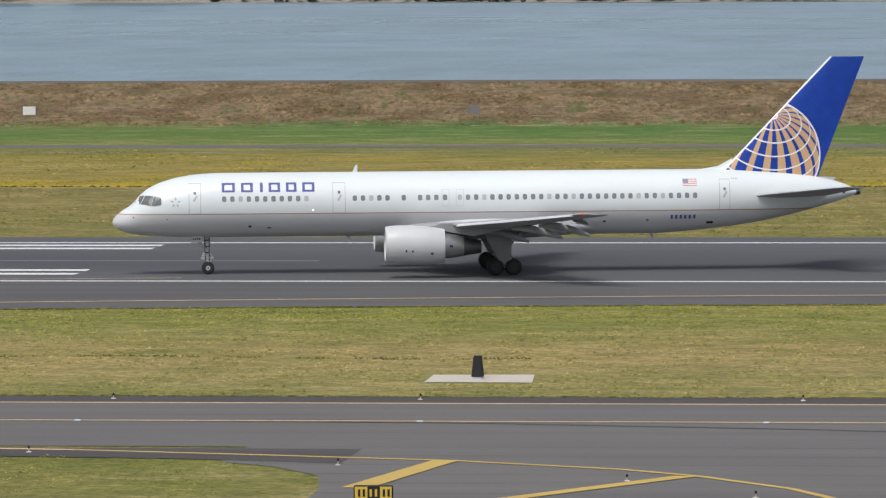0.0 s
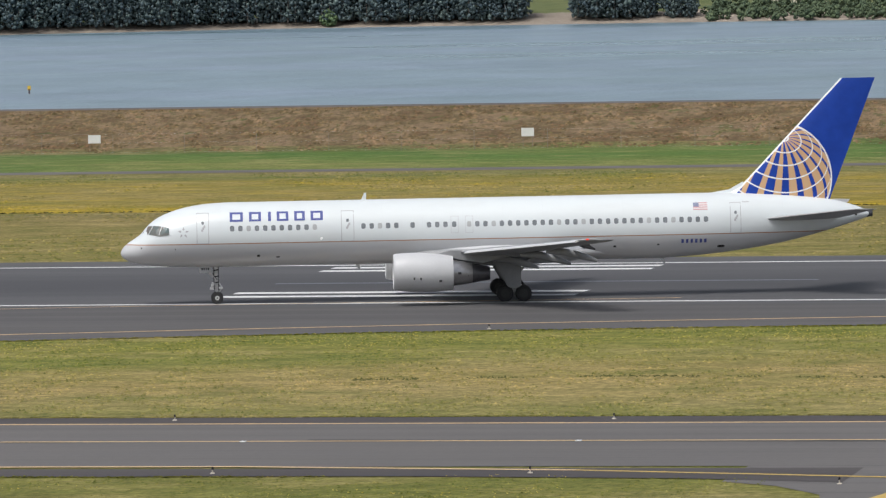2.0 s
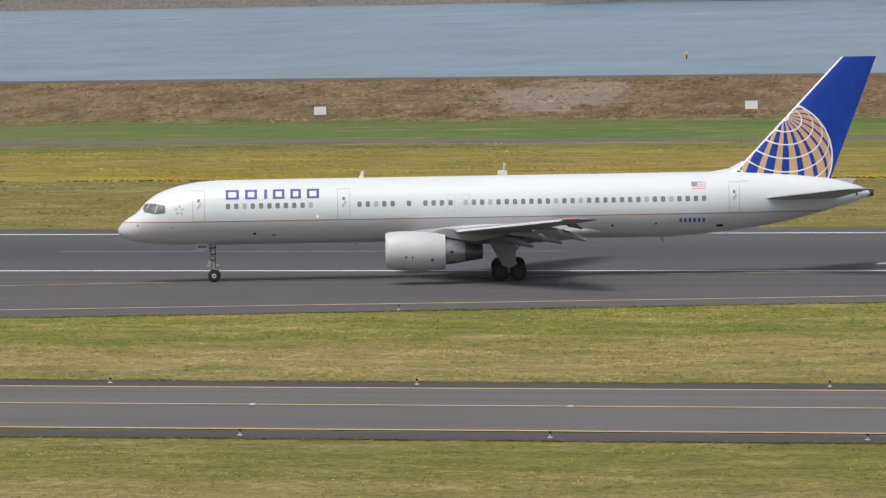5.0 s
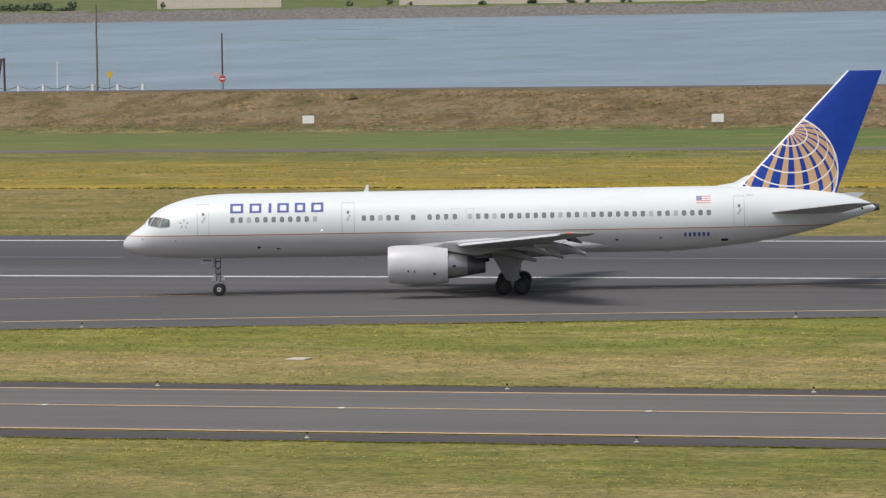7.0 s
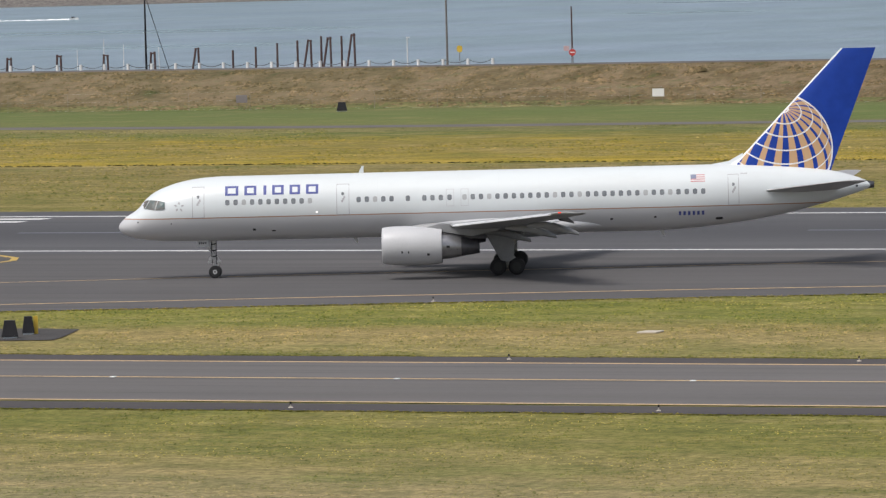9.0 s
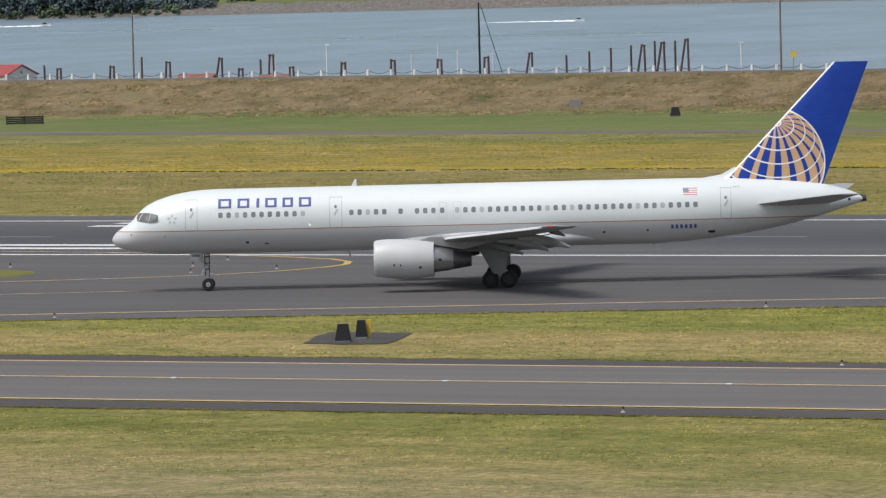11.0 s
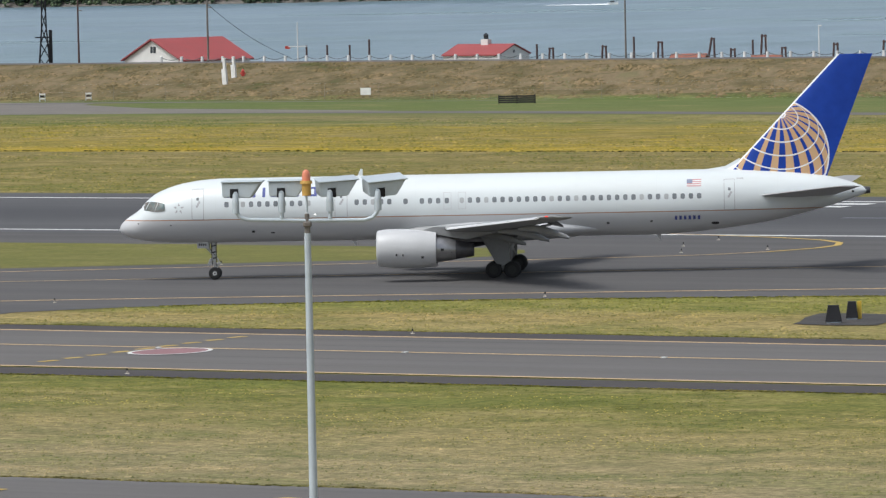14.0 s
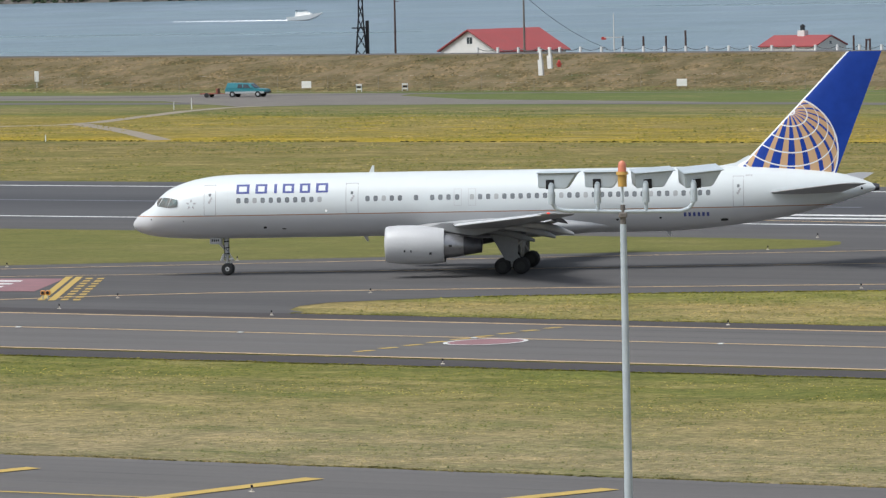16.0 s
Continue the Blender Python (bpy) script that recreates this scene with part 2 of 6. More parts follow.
def levee_mat(name="dry_levee_grass", mounds=False):
    k = Nodes(name)
    a = k.noise(0.26, 7, 0.72, (0.7, 0.55, 0.8))
    b = k.noise(1.5, 7, 0.78, (0.9, 0.5, 0.6))
    col = k.ramp(a, [(0.34, (0.08, 0.09, 0.034)), (0.42, (0.14, 0.09, 0.055)), (0.49, (0.145, 0.112, 0.06)), (0.57, (0.21, 0.145, 0.093)), (0.66, (0.105, 0.11, 0.044))])
    col = k.mix(k.range(b, 0.36, 0.64), k.mix(1.0, col, (0.62, 0.64, 0.62), "MULTIPLY"), k.mix(1.0, col, (1.34, 1.32, 1.3), "MULTIPLY"))
    o = k.xyz()
    # towards the marina the sward is paler and less red
    col = k.mix(k.range(o[0], -200.0, -320.0, 0.0, 0.55), col, k.ramp(a, [(0.38, (0.10, 0.10, 0.045)), (0.50, (0.165, 0.138, 0.075)), (0.62, (0.225, 0.18, 0.11))]))
    dx = k.math("DIVIDE", k.math("ADD", o[0], 195.0), 8.5)
    dz = k.math("DIVIDE", k.math("SUBTRACT", o[2], 2.3), 1.5)
    far = k.math("ADD", k.math("ADD", k.math("MULTIPLY", dx, dx), k.math("MULTIPLY", dz, dz)), k.range(k.noise(0.25, 5, 0.7), 0.2, 0.8, -1.2, 1.2))
    col = k.mix(k.range(far, 1.0, 0.6), col, k.ramp(b, [(0.3, (0.17, 0.14, 0.105)), (0.6, (0.25, 0.21, 0.165))]))
    if mounds:
        isl = k.n.new("ShaderNodeNewGeometry").outputs["Random Per Island"]
        col = k.mix(isl, k.mix(1.0, col, (0.6, 0.62, 0.54), "MULTIPLY"), k.mix(1.0, col, (1.4, 1.32, 1.26), "MULTIPLY"))
    else:
        k.bump(b, 0.5, 0.3)
    return k.done(col, 0.95, 0, 0.1)


def water_mat():
    k = Nodes("river_water")
    a = k.noise(0.35, 6, 0.62, (0.35, 0.4, 1))
    b = k.noise(0.012, 4, 0.55, (0.25, 1, 1))
    c = k.noise(0.09, 6, 0.7, (0.45, 0.2, 1))
    col = k.ramp(b, [(0.35, (0.145, 0.222, 0.255)), (0.65, (0.195, 0.255, 0.31))])
    # lights and darks of the ripples are painted into the colour too
    col = k.mix(k.range(c, 0.35, 0.65), k.mix(1.0, col, (0.8, 0.84, 0.83), "MULTIPLY"), k.mix(1.0, col, (1.2, 1.17, 1.19), "MULTIPLY"))
    h = k.math("ADD", a, k.math("MULTIPLY", c, 4.0))
    k.bump(h, 0.7, 0.8)
    return k.done(col, k.range(b, 0.3, 0.7, 0.25, 0.4), 0, 0.5)


M = dict(
    grass=grass_mat(), levee=levee_mat(), blades=grass_mat("grass_blades", True), mound=grass_mat("tussock_grass", False, True), dry_mound=levee_mat("dry_tussocks", True), water=water_mat(),
    runway=asphalt_mat("grooved_runway_asphalt", (0.072, 0.072, 0.076), (0.112, 0.11, 0.113), (0.02, 1, 1), 402.0),
    taxi=asphalt_mat("taxiway_asphalt", (0.106, 0.10, 0.096), (0.156, 0.147, 0.14)),
    exit=asphalt_mat("exit_asphalt", (0.076, 0.073, 0.073), (0.118, 0.112, 0.109)),
    shoulder=asphalt_mat("shoulder_asphalt", (0.052, 0.046, 0.046), (0.085, 0.076, 0.074)),
    road=asphalt_mat("perimeter_road_asphalt", (0.105, 0.097, 0.095), (0.155, 0.143, 0.138)),
    gravel=plain("pale_gravel", (0.27, 0.23, 0.18), 0.9, vary=0.25, scale=0.5),
    white_line=plain("worn_white_marking", (0.68, 0.68, 0.66), 0.7, vary=0.2, scale=1.5),
    yellow_line=plain("worn_yellow_marking", (0.56, 0.39, 0.21), 0.7, vary=0.2, scale=1.5),
    yellow_bold=plain("fresh_yellow_marking", (0.50, 0.345, 0.085), 0.7, vary=0.15, scale=1.5),
    concrete=plain("pale_concrete", (0.50, 0.45, 0.38), 0.85, vary=0.12, scale=1.2, bump=0.2),
    dark_dirt=plain("dark_tarred_pad", (0.07, 0.066, 0.064), 0.95, vary=0.45, scale=0.8, spec=0.15),
)

# ---- the airfield ----
RUN_NEAR, RUN_FAR = 379.6, 424.9        # runway edge lines
ground = None


def ground_sheet():
    """Airfield, levee and river bed in one sheet across the whole view."""
    xs = np.concatenate([np.arange(-3600, -600, 250), np.arange(-600, 61, 12), np.arange(100, 2800, 300)])
    ys = [-1500, -300, 0, 150, 240, 330, 430, 520, 600, 655, 664, 668, 673, 678, 683, 688, 691, 694, 702, 705, 715, 728, 900, 1900]
    zs = [0, 0, 0, 0, 0, 0, 0, 0, 0, 0, 0.05, 0.5, 1.3, 2.1, 2.9, 3.6, 3.9, 4.0, 4.0, 3.7, 1.0, -5.2, -8, -9]
    bm = bmesh.new()
    rows = []
    for y, z in zip(ys, zs):
        r = []
        for x in xs:
            zz, yy = z, y
            if 664 < y < 690 or 703 < y < 720:
                n = noise.noise((x * 0.05, y * 0.21, 3.1))
                zz = z + 0.45 * n * min(1, z) + 0.12 * noise.noise((x * 0.4, y, 8.0))
                yy = y + 2.0 * noise.noise((x * 0.02, 5.0, 1.0))
            r.append(bm.verts.new((x, yy, zz - 0.02)))
        rows.append(r)
    for a, b in zip(rows, rows[1:]):
        for i in range(len(xs) - 1):
            f = bm.faces.new((a[i], a[i + 1], b[i + 1], b[i]))
            f.material_index = 1 if f.calc_center_median().y > 667 else 0
    ob = part("ground", bm, M["grass"], None, "mown airfield grass, green and straw-coloured, with a dry levee", smooth=60, kind="structure")
    ob.data.materials.append(M["levee"])
    return tagged(ob, category="ground")


ground = ground_sheet()


def paving(name, pts, z, mat, label):
    bm = bmesh.new()
    flat(bm, pts, z)
    bmesh.ops.recalc_face_normals(bm, faces=bm.faces)
    if next(iter(bm.faces)).normal.z < 0:
        bmesh.ops.reverse_faces(bm, faces=bm.faces)
    return tagged(part(name, bm, mat, None, label, kind="structure"), category=name.split("_")[0])


def curve_pts(pts, n=8):
    """A smooth line through points given in order of falling x."""
    xs = [-p[0] for p in pts]
    t = np.linspace(xs[0], xs[-1], n * (len(pts) - 1) + 1)
    return [(-a, float(b)) for a, b in zip(t, pchip(t, xs, [p[1] for p in pts]))]


def stripe(name, pts, width, mat, z, label="", parent=None):
    """A painted line along a path."""
    bm = bmesh.new()
    n = len(pts)
    left, right = [], []
    for i, p in enumerate(pts):
        a, b = Vector(pts[max(0, i - 1)]), Vector(pts[min(n - 1, i + 1)])
        d = (b - a).normalized()
        s = Vector((-d.y, d.x)) * width / 2
        left.append(bm.verts.new((p[0] + s.x, p[1] + s.y, z)))
        right.append(bm.verts.new((p[0] - s.x, p[1] - s.y, z)))
    for i in range(n - 1):
        f = bm.faces.new((left[i], right[i], right[i + 1], left[i + 1]))
    bmesh.ops.recalc_face_normals(bm, faces=bm.faces)
    for f in bm.faces:
        if f.normal.z < 0:
            f.normal_flip()
    ob = part(name, bm, mat, parent, kind="" if parent else "structure")
    return ob if parent else tagged(ob, label, "road marking")


# lines along the curved exit, from the runway to the parallel taxiway
EXIT_EDGE = curve_pts([(60, 369.5), (20, 368.0), (-16, 366.0), (-66, 358.3), (-95, 350.5), (-139, 338.0), (-171.5, 326.0), (-202, 313.0), (-214, 307.3), (-224, 301.5), (-231, 295.0), (-236, 288.0)])
EXIT_MID = curve_pts([(-60, 383.0), (-95, 377.5), (-122, 370.0), (-173, 350.5), (-207, 334.2), (-238, 318.0), (-290, 290.0)])
GRASS_EDGE = curve_pts([(120, 361), (60, 360.5), (-16, 357.0), (-65, 351.8), (-117, 337.0), (-160, 322.8), (-192, 311.0), (-200, 306.5), (-206, 302.7), (-209.5, 299.6), (-210.6, 296.4)])
GRASS_TIP = [(-210.5, 293.4), (-209.0, 290.3), (-206.2, 288.2)]
runway = paving("runway", [(-900, 376.0), (900, 376.0), (900, 432.6), (-900, 432.6)], 0.0, M["runway"], "dark grooved asphalt runway with rubber streaks")
# pavement between runway, exit and taxiway
pts = [(900, 376.0), (-900, 376.0), (-900, 287.4), (-203.0, 287.4)] + GRASS_TIP[::-1] + GRASS_EDGE[::-1] + [(900, 361.5)]
exit_pave = paving("pavement_exit", pts, 0.004, M["exit"], "grey asphalt exit taxiway curving off the runway")
exit_pave.location.z = -0.004
taxi = paving("taxiway", [(-900, 260.0), (900, 260.0), (900, 285.0), (-900, 285.0)], 0.004, M["taxi"], "grey asphalt taxiway parallel to the runway")
sh1 = paving("pavement_shoulder_far", [(-900, 283.3), (900, 283.3), (900, 287.4), (-900, 287.4)], 0.012, M["shoulder"], "dark tarred taxiway shoulder")
sh2 = paving("pavement_shoulder_near", [(-900, 255.2), (-52, 255.2), (-40, 254), (-33, 252), (-33, 259.0), (-900, 260.0)], 0.012, M["shoulder"], "dark tarred taxiway shoulder")
# the near connector on the east side and the apron edge in the foreground
paving("pavement_connector", [(-38, 252.5), (-35.5, 250.5), (-33.2, 246.5), (-32.4, 241), (-32.3, 237), (-34, 226), (-42, 214), (-52, 207), (-70, 150), (300, 150), (300, 262), (-38, 262)], 0.001, M["taxi"], "grey asphalt connector taxiway")
paving("apron", [(-900, 60), (-70, 60), (-52, 206.8), (-900, 206.8)], 0.001, M["taxi"], "grey asphalt apron taxilane")
paving("levee_road", [(-900, 694.3), (900, 694.3), (900, 701.5), (-900, 701.5)], 4.0, M["road"], "asphalt road on top of the levee")

road = stripe("perimeter_road", [(-900, 622), (-560, 624), (-440, 622.5), (-400, 622), (-374, 620.5), (-345, 616), (-317, 611), (-290, 607.5), (-260, 606.5), (900, 607)], 6.4, M["road"], 0.002, "narrow grey perimeter road")
tagged(road, category="road")
stripe("runway_edge_line", [(-900, RUN_NEAR), (900, RUN_NEAR)], 0.9, M["white_line"], 0.012, "solid white runway edge line")
stripe("runway_edge_line", [(-900, RUN_FAR), (900, RUN_FAR)], 0.9, M["white_line"], 0.012, "solid white runway edge line")
stripe("taxiway_edge_line", [(-900, 283.5), (900, 283.5)], 0.52, M["yellow_line"], 0.02, "worn yellow taxiway edge line")
stripe("taxiway_centre_line", [(-900, 273.4), (900, 273.4)], 0.42, M["yellow_line"], 0.02, "worn yellow taxiway centre line")
stripe("taxiway_edge_line", [(-900, 260.0), (-60, 260.0), (-45, 258.0)], 0.5, M["yellow_line"], 0.022, "worn yellow taxiway edge line")
stripe("taxiway_edge_line", [(-45, 258.0), (-36, 255.6), (-28.6, 253.5), (-21.3, 249.7), (-18, 246.8), (-14.1, 241.6), (-12.4, 237.9), (-10, 230)], 0.42, M["yellow_bold"], 0.022, "yellow taxiway edge line that curves into the connector")
stripe("exit_edge_line", EXIT_EDGE, 0.5, M["yellow_line"], 0.02, "worn yellow exit edge line")
stripe("exit_centre_line", EXIT_MID, 0.32, M["yellow_line"], 0.016, "worn yellow exit centre line")

# ---- the airliner ----
def fuselage_mat():
    k = Nodes("airliner_paint")
    x, y, z = k.xyz()
    belly = k.math("LESS_THAN", z, 3.80)
    line = k.math("LESS_THAN", k.math("ABSOLUTE", k.math("SUBTRACT", z, 3.815)), 0.03)
    dirt = k.noise(0.9, 5, 0.6, (0.3, 1, 1))
    seam = k.math("GREATER_THAN", k.math("PINGPONG", x, 1.25), 1.243)
    col = k.mix(belly, (0.69, 0.73, 0.735), (0.57, 0.575, 0.585))
    col = k.mix(k.range(dirt, 0.45, 0.8, 0.0, 0.16), col, (0.42, 0.40, 0.37))
    col = k.mix(k.math("MULTIPLY", seam, 0.08), col, (0.3, 0.3, 0.3))
    col = k.mix(line, col, (0.40, 0.22, 0.13))
    k.bsdf.inputs["Coat Weight"].default_value = 0.25
    k.bsdf.inputs["Coat Roughness"].default_value = 0.12
    return k.done(col, k.range(dirt, 0.3, 0.7, 0.28, 0.4), 0, 0.5)


def fin_mat():
    """Blue fin with a gold globe: meridian bands and white parallels of a sphere seen from the side."""
    k = Nodes("fin_globe_paint")
    x, y, z = k.xyz()
    cx, cz, R, lean, tip = 40.95, 7.15, 3.52, radians(11), radians(47)
    px = k.math("DIVIDE", k.math("SUBTRACT", x, cx), R)
    pz = k.math("DIVIDE", k.math("SUBTRACT", z, cz), R)
    disc = k.math("ADD", k.math("MULTIPLY", px, px), k.math("MULTIPLY", pz, pz))
    pw = k.math("SQRT", k.math("MAXIMUM", k.math("SUBTRACT", 1.0, disc), 0.0))
    # the pole leans aft and towards the viewer
    a = k.math("SUBTRACT", k.math("MULTIPLY", px, math.cos(lean)), k.math("MULTIPLY", pz, math.sin(lean)))
    b = k.math("ADD", k.math("MULTIPLY", px, math.sin(lean)), k.math("MULTIPLY", pz, math.cos(lean)))
    up = k.math("ADD", k.math("MULTIPLY", b, math.sin(tip)), k.math("MULTIPLY", pw, math.cos(tip)))
    out = k.math("SUBTRACT", k.math("MULTIPLY", pw, math.sin(tip)), k.math("MULTIPLY", b, math.cos(tip)))
    colat = k.math("ARCCOSINE", up)
    lon = k.math("ARCTAN2", a, out)
    cell, step = radians(18.9), radians(13.9)
    lat_d = k.math("PINGPONG", k.math("ADD", colat, 10 * step - radians(5.5)), step / 2)
    lon_d = k.math("PINGPONG", k.math("ADD", lon, 20 * cell - radians(4.5)), cell / 2)
    inside = k.math("LESS_THAN", disc, 1.0)
    gold = k.math("LESS_THAN", lon_d, k.range(lon, -0.6, 1.1, cell * 0.15, cell * 0.36))
    ring = k.math("LESS_THAN", lat_d, 0.013)
    rim = k.math("LESS_THAN", k.math("ABSOLUTE", k.math("SUBTRACT", disc, 0.985)), 0.026)
    shade = k.noise(1.2, 4)
    blue = k.ramp(shade, [(0.35, (0.006, 0.042, 0.30)), (0.65, (0.009, 0.055, 0.37))])
    col = k.mix(k.math("MULTIPLY", inside, gold), blue, (0.62, 0.40, 0.22))
    col = k.mix(k.math("MULTIPLY", inside, ring), col, (0.8, 0.8, 0.8))
    col = k.mix(rim, col, (0.8, 0.8, 0.8))
    edge = k.math("SUBTRACT", x, k.math("ADD", 38.35, k.math("MULTIPLY", k.math("SUBTRACT", z, 6.26), 0.9555)))
    col = k.mix(k.math("LESS_THAN", edge, 0.13), col, (0.8, 0.81, 0.82))
    col = k.mix(k.math("LESS_THAN", k.math("ADD", z, k.math("MULTIPLY", x, 0.07)), 8.81), col, (0.80, 0.81, 0.82))
    k.bsdf.inputs["Coat Weight"].default_value = 0.2
    return k.done(col, 0.32, 0, 0.35)


A = dict(
    paint=fuselage_mat(), fin=fin_mat(),
    grey=plain("wing_grey_paint", (0.29, 0.295, 0.30), 0.45, vary=0.12, scale=0.8),
    nacelle=plain("nacelle_paint", (0.53, 0.535, 0.54), 0.38, vary=0.06, scale=0.9),
    tail=plain("tailplane_paint", (0.33, 0.33, 0.335), 0.42, vary=0.18, scale=0.9),
    slat=plain("slat_pale_metal", (0.66, 0.66, 0.66), 0.4, 0.2, vary=0.06),
    steel=plain("core_cowl_steel", (0.36, 0.36, 0.37), 0.32, 0.85, vary=0.2, scale=2.0),
    hot=plain("exhaust_titanium", (0.10, 0.10, 0.11), 0.4, 0.7, vary=0.3, scale=3.0),
    dark=plain("dark_recess", (0.02, 0.02, 0.022), 0.7, vary=0.3),
    tyre=plain("tyre_rubber", (0.022, 0.022, 0.023), 0.8, vary=0.25, scale=8),
    rim=plain("wheel_hub_paint", (0.55, 0.55, 0.54), 0.45, 0.2, vary=0.2, scale=6),
    # near-black hubs: shade round the main wheels is put into the colour
    dark_hub=plain("shade_dark_hub_metal", (0.04, 0.04, 0.04), 0.6, 0.3, vary=0.3, scale=6),
    strut=plain("gear_white_enamel", (0.58, 0.58, 0.57), 0.4, vary=0.2, scale=4),
    door=plain("gear_door_paint", (0.28, 0.285, 0.29), 0.5, vary=0.15, scale=1.5),
    blue=plain("livery_blue", (0.06, 0.08, 0.29), 0.4, vary=0.08),
    seam=plain("door_seam_grey", (0.42, 0.42, 0.43), 0.5, vary=0.1),
    hatch=plain("hatch_seam_grey", (0.58, 0.59, 0.60), 0.5, vary=0.06),
    window=plain("cabin_window_glass", (0.20, 0.215, 0.225), 0.15, vary=0.3, scale=2.0, spec=0.6),
    shade=plain("lowered_window_shade", (0.42, 0.43, 0.43), 0.35, vary=0.1, scale=2.0),
    flag_red=plain("flag_red", (0.55, 0.27, 0.27), 0.4), flag_white=plain("flag_white", (0.75, 0.75, 0.75), 0.4), flag_blue=plain("flag_blue", (0.22, 0.24, 0.34), 0.4),
    lamp_red=plain("red_lamp_lens", (0.6, 0.03, 0.02), 0.2), lamp_white=plain("white_lamp_lens", (0.8, 0.8, 0.78), 0.2),
)
for key, strength, tint in (("lamp_red", 0.6, (1, 0.1, 0.05)), ("lamp_white", 1.5, (1, 0.97, 0.9))):
    bs = A[key].node_tree.nodes["Principled BSDF"]
    bs.inputs["Emission Color"].default_value, bs.inputs["Emission Strength"].default_value = (*tint, 1), strength


def glass_mat():
    k = Nodes("cockpit_glass_reflections")
    n = k.noise(1.4, 3)
    # teal and brown reflections are painted into the panes' colour
    return k.done(k.ramp(n, [(0.38, (0.10, 0.145, 0.145)), (0.62, (0.20, 0.15, 0.125))]), 0.22, 0, 0.35)


A["cockpit"] = glass_mat()
TOP = ([0, 0.04, 0.2, 0.45, 0.8, 1.22, 1.69, 2.27, 3.06, 4.1, 5.48, 6.9, 12, 37, 41, 44.4, 45.7, 46.6, 46.85],
       [3.27, 3.42, 3.66, 3.89, 4.12, 4.40, 4.93, 5.40, 5.76, 6.06, 6.26, 6.32, 6.32, 6.32, 6.13, 5.76, 5.42, 5.06, 4.92])
BOT = ([0, 0.04, 0.2, 0.53, 1.3, 2.57, 4.7, 7.3, 14, 33.3, 35.5, 38.2, 41, 43.5, 45.2, 46.6, 46.85],
       [3.27, 3.13, 2.93, 2.75, 2.54, 2.39, 2.31, 2.30, 2.30, 2.30, 2.40, 2.66, 3.08, 3.66, 4.14, 4.60, 4.72])
WID = ([0, 0.04, 0.2, 0.45, 0.8, 1.22, 2.27, 3.06, 4.1, 5.5, 7, 33, 36, 38.2, 41, 43.5, 45.2, 46.6, 46.85],
       [0.0, 0.16, 0.42, 0.66, 0.90, 1.12, 1.46, 1.62, 1.76, 1.85, 1.88, 1.88, 1.80, 1.66, 1.34, 0.98, 0.70, 0.30, 0.16])


def section(u):
    t, b, w = (float(pchip(u, *q)) for q in (TOP, BOT, WID))
    return t, b, w


def side(u, z, lift=0.0):
    """A point on the hull's near side at that height."""
    t, b, w = section(u)
    c, h = (t + b) / 2, (t - b) / 2
    s = max(-1.0, min(1.0, (z - c) / h))
    return Vector((u, -w * math.sqrt(max(0.0, 1 - s * s)) - lift, z))


def hull_patch(bm, u0, u1, z0, z1, lift, nu=2, nz=4, far=False):
    rows = []
    for i in range(nu + 1):
        u = u0 + (u1 - u0) * i / nu
        rows.append([bm.verts.new(Vector((1, -1 if far else 1, 1)) * side(u, z0 + (z1 - z0) * j / nz, lift)) for j in range(nz + 1)])
    for a, b in zip(rows, rows[1:]):
        for j in range(nz):
            bm.faces.new((a[j], b[j], b[j + 1], a[j + 1]))


def rounded_patch(bm, u0, u1, z0, z1, lift, cut=0.24):
    """A pane with cut corners that follows the hull."""
    w, h = u1 - u0, z1 - z0
    cu, ch = w * cut, h * cut * 0.7
    pts = [(u0 + cu, z0), (u1 - cu, z0), (u1, z0 + ch), (u1, z1 - ch), (u1 - cu, z1), (u0 + cu, z1), (u0, z1 - ch), (u0, z0 + ch)]
    outer = [bm.verts.new(side(u, z, lift)) for u, z in pts]
    bm.faces.new(outer)
    base = [bm.verts.new(side(u, z, -0.02)) for u, z in pts]
    for i in range(8):
        j = (i + 1) % 8
        bm.faces.new((outer[i], base[i], base[j], outer[j]))


def seam_frame(bm, u0, u1, z0, z1, lift, w=0.035):
    hull_patch(bm, u0, u0 + w, z0, z1, lift, 1, 6)
    hull_patch(bm, u1 - w, u1, z0, z1, lift, 1, 6)
    hull_patch(bm, u0 + w, u1 - w, z0, z0 + w, lift, 1, 1)
    hull_patch(bm, u0 + w, u1 - w, z1 - w, z1, lift, 1, 1)


def foil(le, chord, thick, z, lean=0.0, n=9):
    """A closed wing section as points (x, z); lean drops the trailing edge."""
    out = []
    for i in list(range(n)) + list(range(n - 2, 0, -1)):
        upper = len(out) < n
        s = (i / (n - 1)) ** 1.6
        t = thick * chord * (1.48 * math.sqrt(s) - 0.63 * s - 1.76 * s * s + 1.42 * s ** 3 - 0.51 * s ** 4)
        out.append((le + s * chord, z + (t if upper else -t * 0.75) - lean * s * chord))
    return out


plane = thing("airliner", "white twin-engine airliner with grey belly and blue tail", "airplane")
bm = bmesh.new()
us = np.concatenate([[0.0, 0.02, 0.05, 0.1, 0.2, 0.32], np.arange(0.45, 3.2, 0.16), np.arange(3.2, 8, 0.4), np.arange(8, 33, 1.25), np.arange(33, 46.4, 0.5), [46.5, 46.7, 46.85]])
rings = []
for u in us:
    t, b, w = section(u)
    w = max(w, 0.01)
    c, h = (t + b) / 2, max((t - b) / 2, 0.01)
    rings.append([(u, w * math.sin(a), c + h * math.cos(a)) for a in np.linspace(0, 2 * math.pi, 49)[:-1]])
loft(bm, rings)
